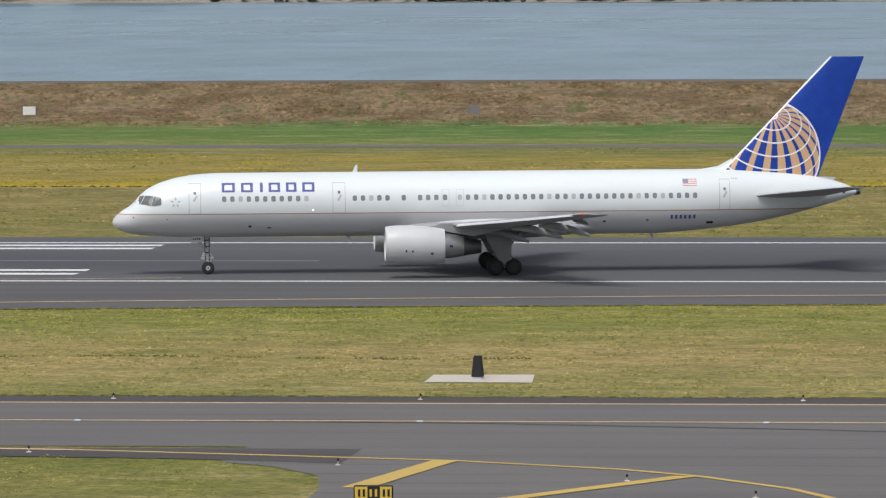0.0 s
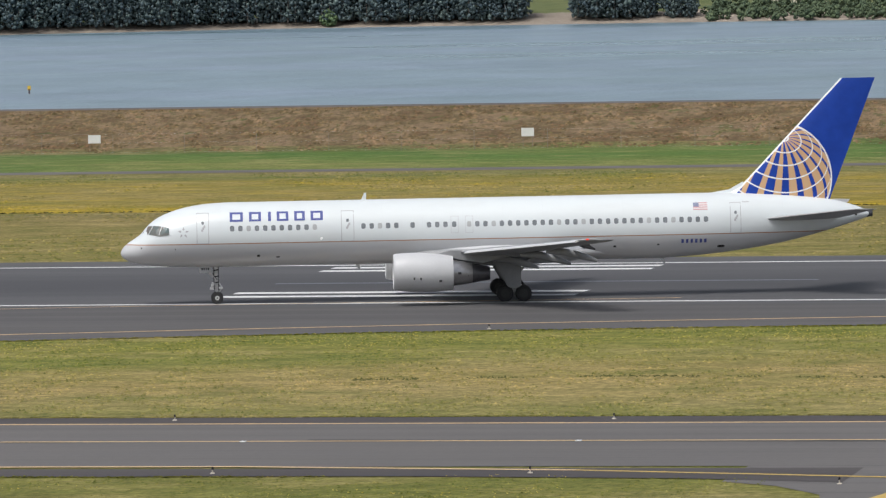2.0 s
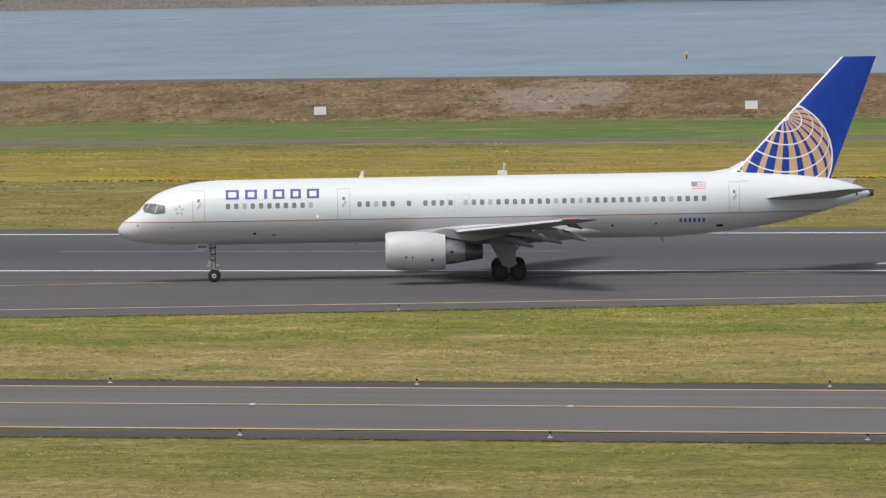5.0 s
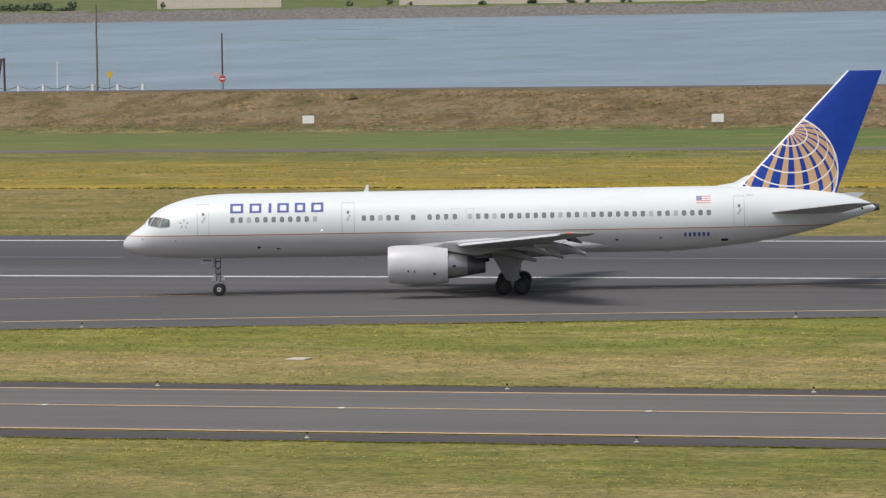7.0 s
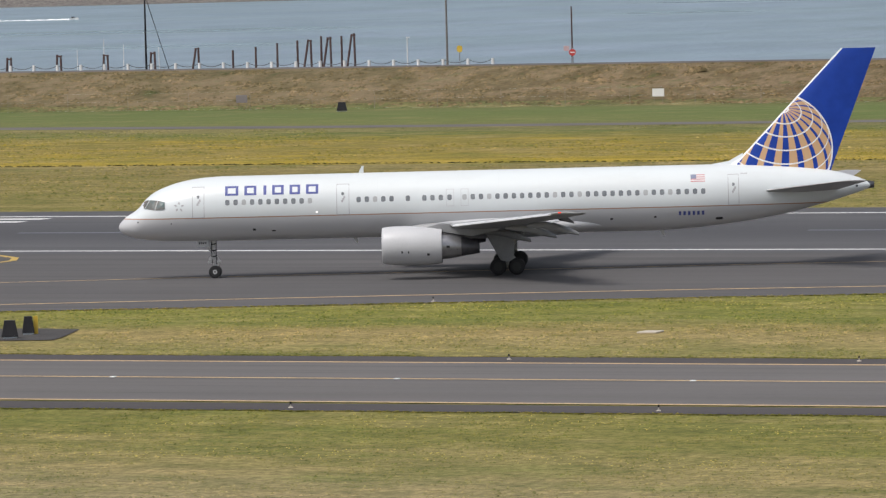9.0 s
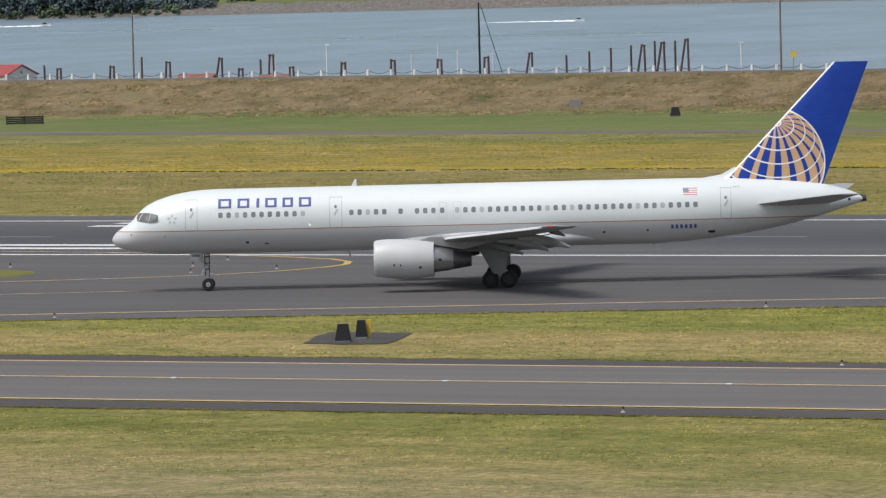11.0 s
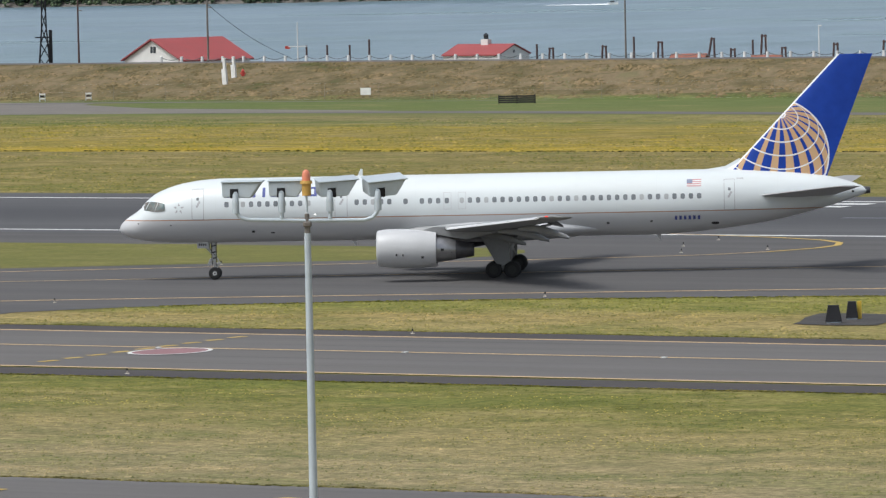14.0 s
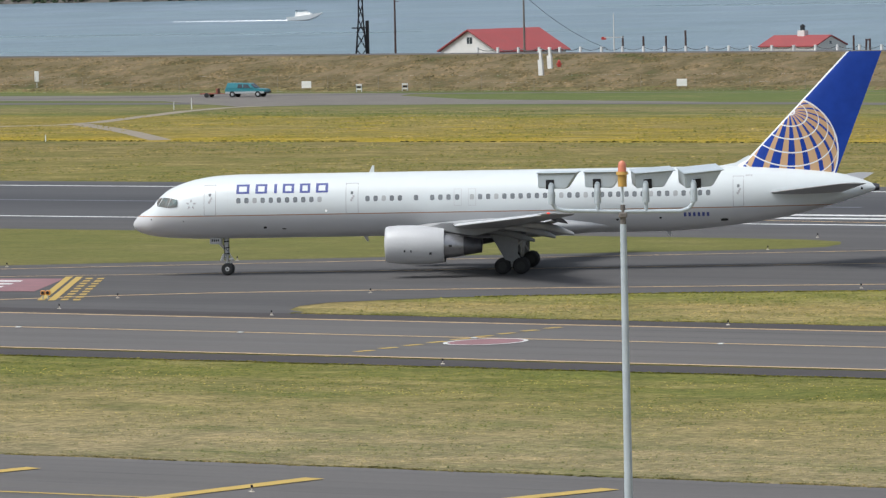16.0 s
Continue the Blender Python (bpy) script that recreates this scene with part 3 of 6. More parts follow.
hull = part("fuselage", bm, A["paint"], plane, "white upper hull over a grey belly with a thin gold line", smooth=50)

# wing-body fairing
bm = bmesh.new()
rings = []
for u in np.linspace(16.0, 31.5, 30):
    k = math.sin(math.pi * min(1, max(0, (u - 16.0) / 15.5))) ** 0.9
    rings.append([(u, (0.85 + 1.17 * k) * math.sin(a), 2.88 + (0.3 + 0.60 * k) * math.cos(a) * (1.0 if math.cos(a) > 0 else 0.92)) for a in np.linspace(0, 2 * math.pi, 33)[:-1]])
loft(bm, rings)
part("wing_fairing", bm, A["paint"], plane, "pale grey belly fairing", smooth=50)

# dark tail cone outlet
bm = bmesh.new()
loft(bm, [[(u, r * math.sin(a), 4.84 + r * math.cos(a)) for a in np.linspace(0, 2 * math.pi, 13)[:-1]] for u, r in ((46.55, 0.26), (46.98, 0.20), (46.99, 0.13))])
part("tail_outlet", bm, A["hot"], plane, "dark auxiliary exhaust", smooth=40)

# cabin windows, some with the shade down
rows = [(6.94, 11, 0.512), (15.08, 5, 0.51), (18.13, 1, 1), (19.15, 3, 0.51), (20.71, 1, 1), (21.64, 30, 0.5086)]
k = 0
for u0, n, step in rows:
    for i in range(n):
        u = u0 + i * step
        for s in (1, -1):
            bm = bmesh.new()
            rounded_patch(bm, u - 0.135, u + 0.135, 4.58, 4.92, 0.010)
            if s < 0:
                bmesh.ops.transform(bm, matrix=Matrix.Diagonal((1, -1, 1, 1)), verts=bm.verts)
                bmesh.ops.reverse_faces(bm, faces=bm.faces)
            part("cabin_window", bm, A["shade"] if (k * 7919 + 3) % 11 in (1, 4) and s > 0 else A["window"], plane)
        k += 1

# doors and emergency hatches
for u0, u1, z0, z1, name in ((4.74, 5.50, 3.83, 5.74, "cabin_door"), (13.70, 14.50, 3.83, 5.72, "cabin_door"), (37.92, 38.60, 3.83, 5.74, "cabin_door"),
                             (20.50, 20.99, 4.20, 5.26, "emergency_hatch"), (21.40, 21.89, 4.20, 5.26, "emergency_hatch")):
    bm = bmesh.new()
    seam_frame(bm, u0, u1, z0, z1, 0.008)
    d = part(name, bm, A["seam"] if name == "cabin_door" else A["hatch"], plane)
    if name == "cabin_door":
        bm = bmesh.new()
        uc = (u0 + u1) / 2
        rounded_patch(bm, uc - 0.08, uc + 0.08, 5.03, 5.22, 0.012)
        part("porthole", bm, A["window"], d)
        bm = bmesh.new()
        for q in range(3):
            hull_patch(bm, uc - 0.10 + 0.07 * q, uc + 0.02 + 0.07 * q, 4.60 + 0.12 * q, 4.74 + 0.12 * q, 0.014, 1, 1)
        part("door_handle", bm, A["seam"], d)

# cockpit panes on both sides
PANES = [[(1.36, 4.50), (1.74, 4.93), (2.02, 4.98), (1.72, 4.44)], [(1.76, 4.44), (2.06, 4.98), (2.56, 4.95), (2.36, 4.36)], [(2.40, 4.36), (2.60, 4.95), (3.02, 4.86), (3.04, 4.46), (2.92, 4.41)]]
for s in (1, -1):
    for pane in PANES:
        bm = bmesh.new()
        vs = [bm.verts.new(Vector((1, s, 1)) * side(u, z, 0.05)) for u, z in pane]
        c = Vector((1, s, 1)) * side(sum(p[0] for p in pane) / len(pane), sum(p[1] for p in pane) / len(pane), 0.055)
        cv = bm.verts.new(c)
        for i in range(len(vs)):
            bm.faces.new((vs[i], vs[(i + 1) % len(vs)], cv))
        part("cockpit_pane", bm, A["cockpit"], plane)

# livery: six plain blue blocks, a star-shaped badge, the flag, the bars of the registration
for u0, u1 in ((6.80, 7.62), (8.00, 8.74), (9.18, 9.36), (9.72, 10.44), (10.80, 11.46), (11.82, 12.58)):
    bm = bmesh.new()
    w = 0.165
    if u1 - u0 < 0.3:
        hull_patch(bm, u0, u1, 5.17, 5.74, 0.012, 1, 4)
    else:
        hull_patch(bm, u0, u0 + w, 5.17, 5.74, 0.012, 1, 4)
        hull_patch(bm, u1 - w, u1, 5.17, 5.74, 0.012, 1, 4)
        hull_patch(bm, u0 + w, u1 - w, 5.17, 5.29, 0.012, 2, 1)
        hull_patch(bm, u0 + w, u1 - w, 5.62, 5.74, 0.012, 2, 1)
    part("livery_block", bm, A["blue"], plane, "plain blue livery block")
for i in range(5):
    bm = bmesh.new()
    a = 2 * math.pi * i / 5 + 0.3
    for b in (a - 0.34, a + 0.34):
        p = [(3.92 + r * math.cos(q), 4.55 + r * math.sin(q)) for r, q in ((0.36, a), (0.20, b), (0.13, a))]
        bm.faces.new([bm.verts.new(side(u, z, 0.014)) for u, z in p])
    part("star_point", bm, A["seam"], plane, "grey point of a star badge")
for i in range(7):
    bm = bmesh.new()
    z1 = 5.77 - i * 0.063
    hull_patch(bm, 35.98 if i < 4 else 35.63, 36.52, z1 - 0.063, z1, 0.012, 1, 1)
    part("flag_stripe", bm, A["flag_red"] if i % 2 == 0 else A["flag_white"], plane)
bm = bmesh.new()
hull_patch(bm, 35.63, 35.98, 5.77 - 0.252, 5.77, 0.012, 1, 2)
part("flag_canton", bm, A["flag_blue"], plane)
for i in range(6):
    bm = bmesh.new()
    u = 34.85 + i * 0.285
    hull_patch(bm, u, u + 0.15, 3.28, 3.53, 0.012, 1, 1)
    part("registration_bar", bm, A["blue"], plane)
bm = bmesh.new()
for i in range(4):
    hull_patch(bm, 38.72 + i * 0.11, 38.79 + i * 0.11, 5.72, 5.80, 0.012, 1, 1)
part("number_bars", bm, A["seam"], plane)
for u, z, w, h in ((8.55, 3.02, 0.20, 0.14), (9.75, 2.92, 0.26, 0.08), (37.35, 3.02, 0.46, 0.16), (30.7, 3.15, 0.18, 0.12), (33.4, 3.22, 0.16, 0.10), (1.3, 3.62, 0.09, 0.09), (45.9, 4.80, 0.14, 0.14), (3.4, 3.5, 0.07, 0.07)):
    bm = bmesh.new()
    rounded_patch(bm, u - w / 2, u + w / 2, z - h / 2, z + h / 2, 0.010)
    part("hull_port", bm, A["dark"], plane)
bm = bmesh.new()
hull_patch(bm, 12.42, 12.52, 4.0, 4.08, 0.014, 1, 1)
part("hull_lamp", bm, A["lamp_white"], plane)

# aerials
for pts in ([(15.0, 6.28), (15.34, 6.28), (15.34, 6.74), (15.22, 6.74)],):
    bm = bmesh.new()
    loft(bm, [[(p[0], y, p[1]) for p in pts] for y in (-0.03, 0.03)])
    part("blade_aerial", bm, A["paint"], plane)
for u, z in ((14.55, 2.32), (33.6, 2.32)):
    bm = bmesh.new()
    loft(bm, [[(u, y, z + 0.03), (u + 0.3, y, z + 0.03), (u + 0.36, y, z - 0.34), (u + 0.24, y, z - 0.34)] for y in (-0.03, 0.03)])
    part("blade_aerial", bm, A["paint"], plane)

# fin and rudder, built flat in the middle plane
bm = bmesh.new()
rings = []
for z in np.linspace(5.60, 13.32, 15):
    le = 38.35 + (z - 6.26) * 0.9555 - (max(0, 6.9 - z) ** 2) * 0.9
    te = 44.30 + (z - 5.72) * 0.3895
    rings.append([(x, yz, z) for x, yz in foil(le, te - le, 0.085 if z < 13 else 0.06, 0.0)])
loft(bm, rings)
part("fin", bm, A["fin"], plane, "blue fin with a gold and white globe", smooth=40)
bm = bmesh.new()
loft(bm, [[(36.9, -0.01, 6.24), (36.9, 0.01, 6.24), (36.9, 0.0, 6.32)], [(38.0, -0.08, 6.22), (38.0, 0.08, 6.22), (38.0, 0, 6.50)], [(38.9, -0.12, 6.2), (38.9, 0.12, 6.2), (38.9, 0, 6.98)]])
part("dorsal_fillet", bm, A["paint"], plane, smooth=30)

# wings, slats, flaps, fairings, tailplanes, engines, gear on both sides
WING_V = [0.9, 1.9, 6.5, 12.0, 17.8, 18.9, 19.03]
WING_LE = [17.6, 18.2, 20.75, 23.75, 26.9, 27.6, 28.2]
WING_TE = [26.7, 26.5, 26.1, 27.6, 29.1, 29.35, 29.38]
WING_Z = [2.72, 2.80, 3.22, 3.74, 4.30, 4.42, 4.45]


def wing_at(v):
    return (float(np.interp(v, WING_V, q)) for q in (WING_LE, WING_TE, WING_Z))


def lifting(name, mat, stations, s, thick, label=""):
    bm = bmesh.new()
    rings = []
    for v, le, te, z, lean in stations:
        rings.append([(x, -s * v, zz) for x, zz in foil(le, te - le, thick, z, lean)])
    loft(bm, rings)
    return part(name, bm, mat, plane, label, smooth=40)


FLAPS = []
for s in (1, -1):
    st = []
    for v in WING_V:
        le, te, z = wing_at(v)
        cut = 0.80 if 2.2 < v < 14.5 else 1.0
        st.append((v, le, le + (te - le) * cut, z, 0.035))
    lifting("wing", A["grey"], st, s, 0.115, "light grey swept wing")
    # slats along the leading edge, drooped
    for v0, v1 in ((2.6, 5.4), (7.4, 11.2), (11.3, 15.0), (15.1, 18.4)):
        st = []
        for v in (v0, v1):
            le, te, z = wing_at(v)
            st.append((v, le - 0.22, le + 0.42 + 0.02 * (te - le), z - 0.10, -0.30))
        lifting("slat", A["slat"], st, s, 0.20)
    # flaps: own origin at the hinge, keyed later
    for v0, v1 in ((2.3, 6.2), (6.7, 14.3)):
        stn = []
        o = None
        for v in (v0, v1):
            le, te, z = wing_at(v)
            h = le + (te - le) * 0.79
            stn.append((v, h, z - 0.035 * (h - le), te - h))
        o = Vector((stn[0][1], -s * v0, stn[0][2] - 0.10))
        bm = bmesh.new()
        loft(bm, [[Vector((x, -s * v, zz)) - o for x, zz in foil(h, c * 1.25, 0.075, z - 0.10)] for v, h, z, c in stn])
        fl = part("flap", bm, A["grey"], plane, "light grey trailing flap", smooth=40)
        axis = (Vector((stn[1][1], -s * v1, stn[1][2] - 0.1)) - o).normalized()
        FLAPS.append((fl, o, axis, s))
    # canoe fairings under the trailing edge
    for v in (4.6, 9.3, 12.6):
        le, te, z = wing_at(v)
        bm = bmesh.new()
        rings = []
        for q in np.linspace(0, 1, 10):
            r = 0.24 * math.sin(math.pi * min(0.98, q * 0.86 + 0.06)) ** 0.7
            x = le + (te - le) * 0.45 + q * 3.1
            zc = z - 0.36 - 0.95 * max(0, q - 0.3) ** 1.3
            rings.append([(x, -s * v + r * 0.7 * math.sin(a), zc + r * math.cos(a)) for a in np.linspace(0, 2 * math.pi, 11)[:-1]])
        loft(bm, rings)
        part("flap_fairing", bm, A["grey"], plane, smooth=50)
    # dark solid piece added for the shaded gap at the outer flap
    le, te, z = wing_at(14.5)
    bm = bmesh.new()
    loft(bm, [[(te - 0.85, y, z - 0.02), (te - 0.1, y, z + 0.02), (te + 0.32, y, z - 0.30), (te + 0.36, y, z - 0.42), (te - 0.45, y, z - 0.24)] for y in (-s * 14.48, -s * 14.36)])
    part("flap_gap_shade", bm, A["dark"], plane, "dark piece standing for the shaded flap gap")
    bm = bmesh.new()
    box(bm, 27.72, 27.92, -s * 18.92 - 0.08, -s * 18.92 + 0.08, 4.40, 4.49, 0.03)
    part("tip_lamp", bm, A["lamp_red"] if s > 0 else A["lamp_white"], plane, "red tip lamp" if s > 0 else "")
    # tailplane
    lifting("tailplane", A["tail"], [(0.5, 39.5, 44.6, 4.58, 0), (1.1, 40.0, 44.75, 4.63, 0), (7.3, 44.75, 46.35, 5.38, 0), (7.62, 45.2, 46.42, 5.42, 0)], s, 0.068, "light grey swept tailplane")
    # engine
    ez, ey = 2.05, -s * 6.5
    eng = part("engine_nacelle", bmesh.new(), A["nacelle"], plane, "pale grey engine nacelle")
    bm = bmesh.new()
    prof = [(17.35, 0.90), (16.95, 0.93), (16.76, 0.98), (16.70, 1.03), (16.74, 1.08), (16.90, 1.13), (17.4, 1.19), (18.2, 1.215), (19.2, 1.19), (19.9, 1.12), (20.36, 1.05), (20.36, 1.01), (19.6, 1.0)]
    loft(bm, [[(u, ey + r * math.sin(a), ez - 0.03 * (u - 18) + r * math.cos(a)) for a in np.linspace(0, 2 * math.pi, 37)[:-1]] for u, r in prof], caps=False)
    bm.to_mesh(eng.data)
    bm.free()
    eng.data.polygons.foreach_set("use_smooth", [True] * len(eng.data.polygons))
    eng.data.set_sharp_from_angle(angle=radians(50))

    def ring_part(name, prof, mat, label="", eng=eng, ey=ey, ez=ez):
        bm = bmesh.new()
        loft(bm, [[(u, ey + r * math.sin(a), ez - 0.03 * (u - 18) + r * math.cos(a)) for a in np.linspace(0, 2 * math.pi, 29)[:-1]] for u, r in prof])
        return part(name, bm, mat, eng, label, smooth=45)

    ring_part("fan", [(17.3, 0.9), (17.36, 0.9)], A["dark"])
    ring_part("spinner", [(16.95, 0.02), (17.1, 0.14), (17.3, 0.26)], A["strut"])
    ring_part("fan_duct_wall", [(19.7, 1.0), (19.75, 1.0)], A["dark"])
    ring_part("core_cowl", [(19.76, 0.80), (20.36, 0.80), (21.0, 0.72), (21.55, 0.61)], A["steel"], "bare metal core cowl")
    ring_part("exhaust_nozzle", [(21.55, 0.60), (22.1, 0.50), (22.64, 0.40), (22.62, 0.36), (22.3, 0.36)], A["hot"], "dark exhaust nozzle")
    for u, z, w in ((17.95, 1.72, 0.10), (18.35, 1.70, 0.08), (19.55, 1.55, 0.16), (20.75, 1.98, 0.20)):
        r = 1.215 if u < 20 else 0.78
        zc = ez - 0.03 * (u - 18)
        yy = math.sqrt(max(0.01, r * r - (z - zc) ** 2)) + 0.01
        bm = bmesh.new()
        box(bm, u - w / 2, u + w / 2, ey - s * yy - 0.012, ey - s * yy + 0.012, z - 0.07, z + 0.07, 0.01)
        part("nacelle_latch", bm, A["dark"], eng)
    # pylon
    bm = bmesh.new()
    loft(bm, [[(17.9, ey, 3.20), (19.2, ey - 0.16, 3.10), (22.2, ey - 0.16, 2.55), (24.0, ey, 2.95), (22.2, ey + 0.16, 2.55), (19.2, ey + 0.16, 3.10)],
              [(19.4, ey, 3.32), (20.2, ey - 0.2, 3.36), (22.6, ey - 0.2, 3.3), (24.2, ey, 3.15), (22.6, ey + 0.2, 3.3), (20.2, ey + 0.2, 3.36)]])
    part("engine_pylon", bm, A["grey"], plane, smooth=40)

# landing gear; each wheel turns about its own axle
WHEELS = []


def wheel(parent, x, y, r, w, hub, face=None):
    """Tyre with a rounded tread and a dished hub, axle along y."""
    bm = bmesh.new()
    prof = [(0.55 * r, -w / 2), (0.80 * r, -w / 2), (0.95 * r, -w * 0.40), (r, -w * 0.22), (r, w * 0.22), (0.95 * r, w * 0.40), (0.80 * r, w / 2), (0.55 * r, w / 2)]
    loft(bm, [[(q * math.cos(a), y_, q * math.sin(a)) for a in np.linspace(0, 2 * math.pi, 29)[:-1]] for q, y_ in prof], caps=False)
    tyre = part("wheel", bm, A["tyre"], parent, "black rubber tyre", smooth=50)
    tyre.location = (x, y, r)
    bm = bmesh.new()
    loft(bm, [[(q * math.cos(a), y_, q * math.sin(a)) for a in np.linspace(0, 2 * math.pi, 21)[:-1]] for q, y_ in
              ((0.56 * r, -w * 0.46), (0.50 * r, -w * 0.34), (0.30 * r, -w * 0.30), (0.26 * r, -w * 0.46), (0.1 * r, -w * 0.48), (0.1 * r, w * 0.48), (0.26 * r, w * 0.46), (0.30 * r, w * 0.30), (0.50 * r, w * 0.34), (0.56 * r, w * 0.46))])
    part("hub", bm, A[hub], tyre, "metal hub", smooth=30)
    bm = bmesh.new()
    for i in range(8):
        a = 2 * math.pi * i / 8
        for sgn in (-1, 1):
            box(bm, -0.045 * r, 0.045 * r, sgn * w * 0.33 - 0.012, sgn * w * 0.33 + 0.012, 0.32 * r, 0.46 * r, 0, Matrix.Rotation(a, 4, "Y"))
    part("hub_bolt", bm, A["dark"], tyre)
    if face:
        bm = bmesh.new()
        for sgn in (-1, 1):
            tube(bm, (0, sgn * w * 0.30, 0), (0, sgn * w * 0.50, 0), 0.38 * r, 0.34 * r, 16)
        part("hub_cap", bm, A[face], tyre, "pale wheel cap", smooth=30)
        bm = bmesh.new()
        for sgn in (-1, 1):
            tube(bm, (0, sgn * w * 0.48, 0), (0, sgn * w * 0.53, 0), 0.15 * r, 0.13 * r, 10)
        part("axle_nut", bm, A["dark"], tyre)
    WHEELS.append((tyre, Vector((x, y, r)), r))


bm = bmesh.new()
tube(bm, (5.85, 0, 2.5), (5.92, 0, 1.35), 0.155, 0.155, 12)
tube(bm, (5.92, 0, 1.35), (5.95, 0, 0.40), 0.09, 0.09, 12)
tube(bm, (5.95, -0.32, 0.40), (5.95, 0.32, 0.40), 0.07, None, 10)
tube(bm, (5.88, 0, 1.5), (4.95, 0, 2.45), 0.055)
tube(bm, (5.85, -0.1, 1.55), (5.25, -0.35, 2.4), 0.04)
tube(bm, (5.85, 0.1, 1.55), (5.25, 0.35, 2.4), 0.04)
tube(bm, (6.02, 0, 1.4), (6.25, 0, 1.02), 0.04)
tube(bm, (6.25, 0, 1.02), (6.02, 0, 0.62), 0.04)
box(bm, 5.62, 5.84, -0.18, 0.18, 1.12, 1.34, 0.03)
box(bm, 5.50, 5.74, -0.26, -0.08, 0.90, 1.06, 0.03)
ng = part("nose_gear", bm, A["strut"], plane, "white nose gear strut with braces", smooth=40)
for z in (2.15, 1.75, 1.38):
    bm = bmesh.new()
    tube(bm, (5.89, 0, z), (5.90, 0, z - 0.07), 0.185, None, 12)
    part("collar", bm, A["dark"], ng)
bm = bmesh.new()
tube(bm, (5.74, -0.17, 2.35), (5.78, -0.17, 0.95), 0.022)
tube(bm, (6.06, -0.15, 2.35), (6.02, -0.13, 0.85), 0.02)
tube(bm, (5.66, -0.12, 1.9), (5.98, -0.16, 1.5), 0.02)
part("hydraulic_hose", bm, A["dark"], ng)
for u in (-0.19, 0.19):
    bm = bmesh.new()
    tube(bm, (5.72, u, 1.12), (5.58, u, 1.11), 0.09, 0.10, 12)
    part("taxi_lamp", bm, A["rim"], ng)
bm = bmesh.new()
box(bm, 5.70, 6.28, -0.10, 0.10, 1.00, 1.07, 0.02)
box(bm, 6.05, 6.32, -0.14, 0.14, 0.94, 1.04, 0.02)
part("steering_link", bm, A["strut"], ng)
for y in (-0.27, 0.27):
    wheel(ng, 5.95, y, 0.39, 0.26, "dark_hub", "rim")
for y in (-0.42, 0.42):
    bm = bmesh.new()
    box(bm, 4.88, 5.60, y - 0.02, y + 0.02, 1.98, 2.40, 0.03)
    d = part("nose_gear_door", bm, A["nacelle"], ng)
    bm = bmesh.new()
    for i in range(4):
        box(bm, 5.0 + i * 0.13, 5.08 + i * 0.13, y - 0.027, y + 0.027, 2.14, 2.28)
    part("number_bar", bm, A["dark"], d)
for s in (1, -1):
    gy = -s * 3.66
    bm = bmesh.new()
    tube(bm, (24.3, gy, 2.9), (24.28, gy, 1.3), 0.19, 0.19, 12)
    tube(bm, (24.28, gy, 1.3), (24.25, gy, 0.5), 0.12, 0.12, 12)
    tube(bm, (24.2, gy, 1.6), (24.2, gy + s * 1.7, 2.7), 0.08)
    tube(bm, (24.4, gy, 1.55), (25.3, gy, 2.6), 0.07)
    tube(bm, (24.45, gy, 1.4), (24.72, gy, 0.95), 0.05)
    tube(bm, (24.72, gy, 0.95), (24.4, gy, 0.58), 0.05)
    box(bm, 23.60, 24.90, gy - 0.11, gy + 0.11, 0.42, 0.60, 0.04)
    for u in (23.68, 24.82):
        tube(bm, (u, gy - 0.5, 0.51), (u, gy + 0.5, 0.51), 0.07, None, 10)
    g = part("main_gear", bm, A["strut"], plane, "main gear strut with a four-wheel truck", smooth=40)
    for u in (23.68, 24.82):
        for y in (-0.43, 0.43):
            wheel(g, u, gy + y, 0.51, 0.36, "dark_hub")
    bm = bmesh.new()
    pts = [(22.95, 2.55), (24.70, 2.70), (24.66, 0.98), (24.30, 0.78), (23.85, 0.92)]
    loft(bm, [[(u, gy - s * (0.72 + yy) + s * (2.6 - z) * 0.06, z) for u, z in pts] for yy in (0.0, 0.05)])
    part("main_gear_door", bm, A["door"], g, "large grey gear door")

# ---- markings on the pavement ----
def mark(name, pts, z, mat, label):
    bm = bmesh.new()
    f = flat(bm, pts, z)
    f.normal_update()
    if f.normal.z < 0:
        f.normal_flip()
    return tagged(part(name, bm, mat, None, label, kind="structure"), category="road marking")


def rect(x0, x1, y0, y1):
    return [(x0, y0), (x1, y0), (x1, y1), (x0, y1)]


for x1 in (85.0, -67.3, -219.6):
    for y in (387.2, 390.6, 393.4) if x1 > 0 else (387.3, 391.4):
        mark("touchdown_bar", rect(x1 - 22.9, x1, y - 0.9, y + 0.9), 0.014, M["white_line"], "white touchdown zone bar on the runway")
    for y in (417.4, 421.4):
        mark("touchdown_bar", rect(x1 - 22.9, x1, y - 0.9, y + 0.9), 0.014, M["white_line"], "white touchdown zone bar on the runway")
for i in range(7):
    x = -420 + i * 61
    mark("runway_centre_dash", rect(x - 36, x, 401.8, 402.7), 0.014, plain("faded_centre_paint", (0.14, 0.155, 0.18), 0.8, vary=0.3), "faded blue-grey runway centre dash")
ARC = [(-250, 385.5), (-232, 383.6), (-220, 382.0), (-210, 379.2), (-203.5, 376.9), (-199, 374.6), (-196.2, 371.8), (-194.8, 368.8), (-194.6, 365.5), (-195.8, 361.0), (-198.3, 357.0), (-203.4, 352.7), (-214, 346.0), (-232, 334.5), (-260, 315)]
stripe("exit_loop_line", ARC[:4], 0.4, M["yellow_line"], 0.024, "yellow edge line looping round a grass island")
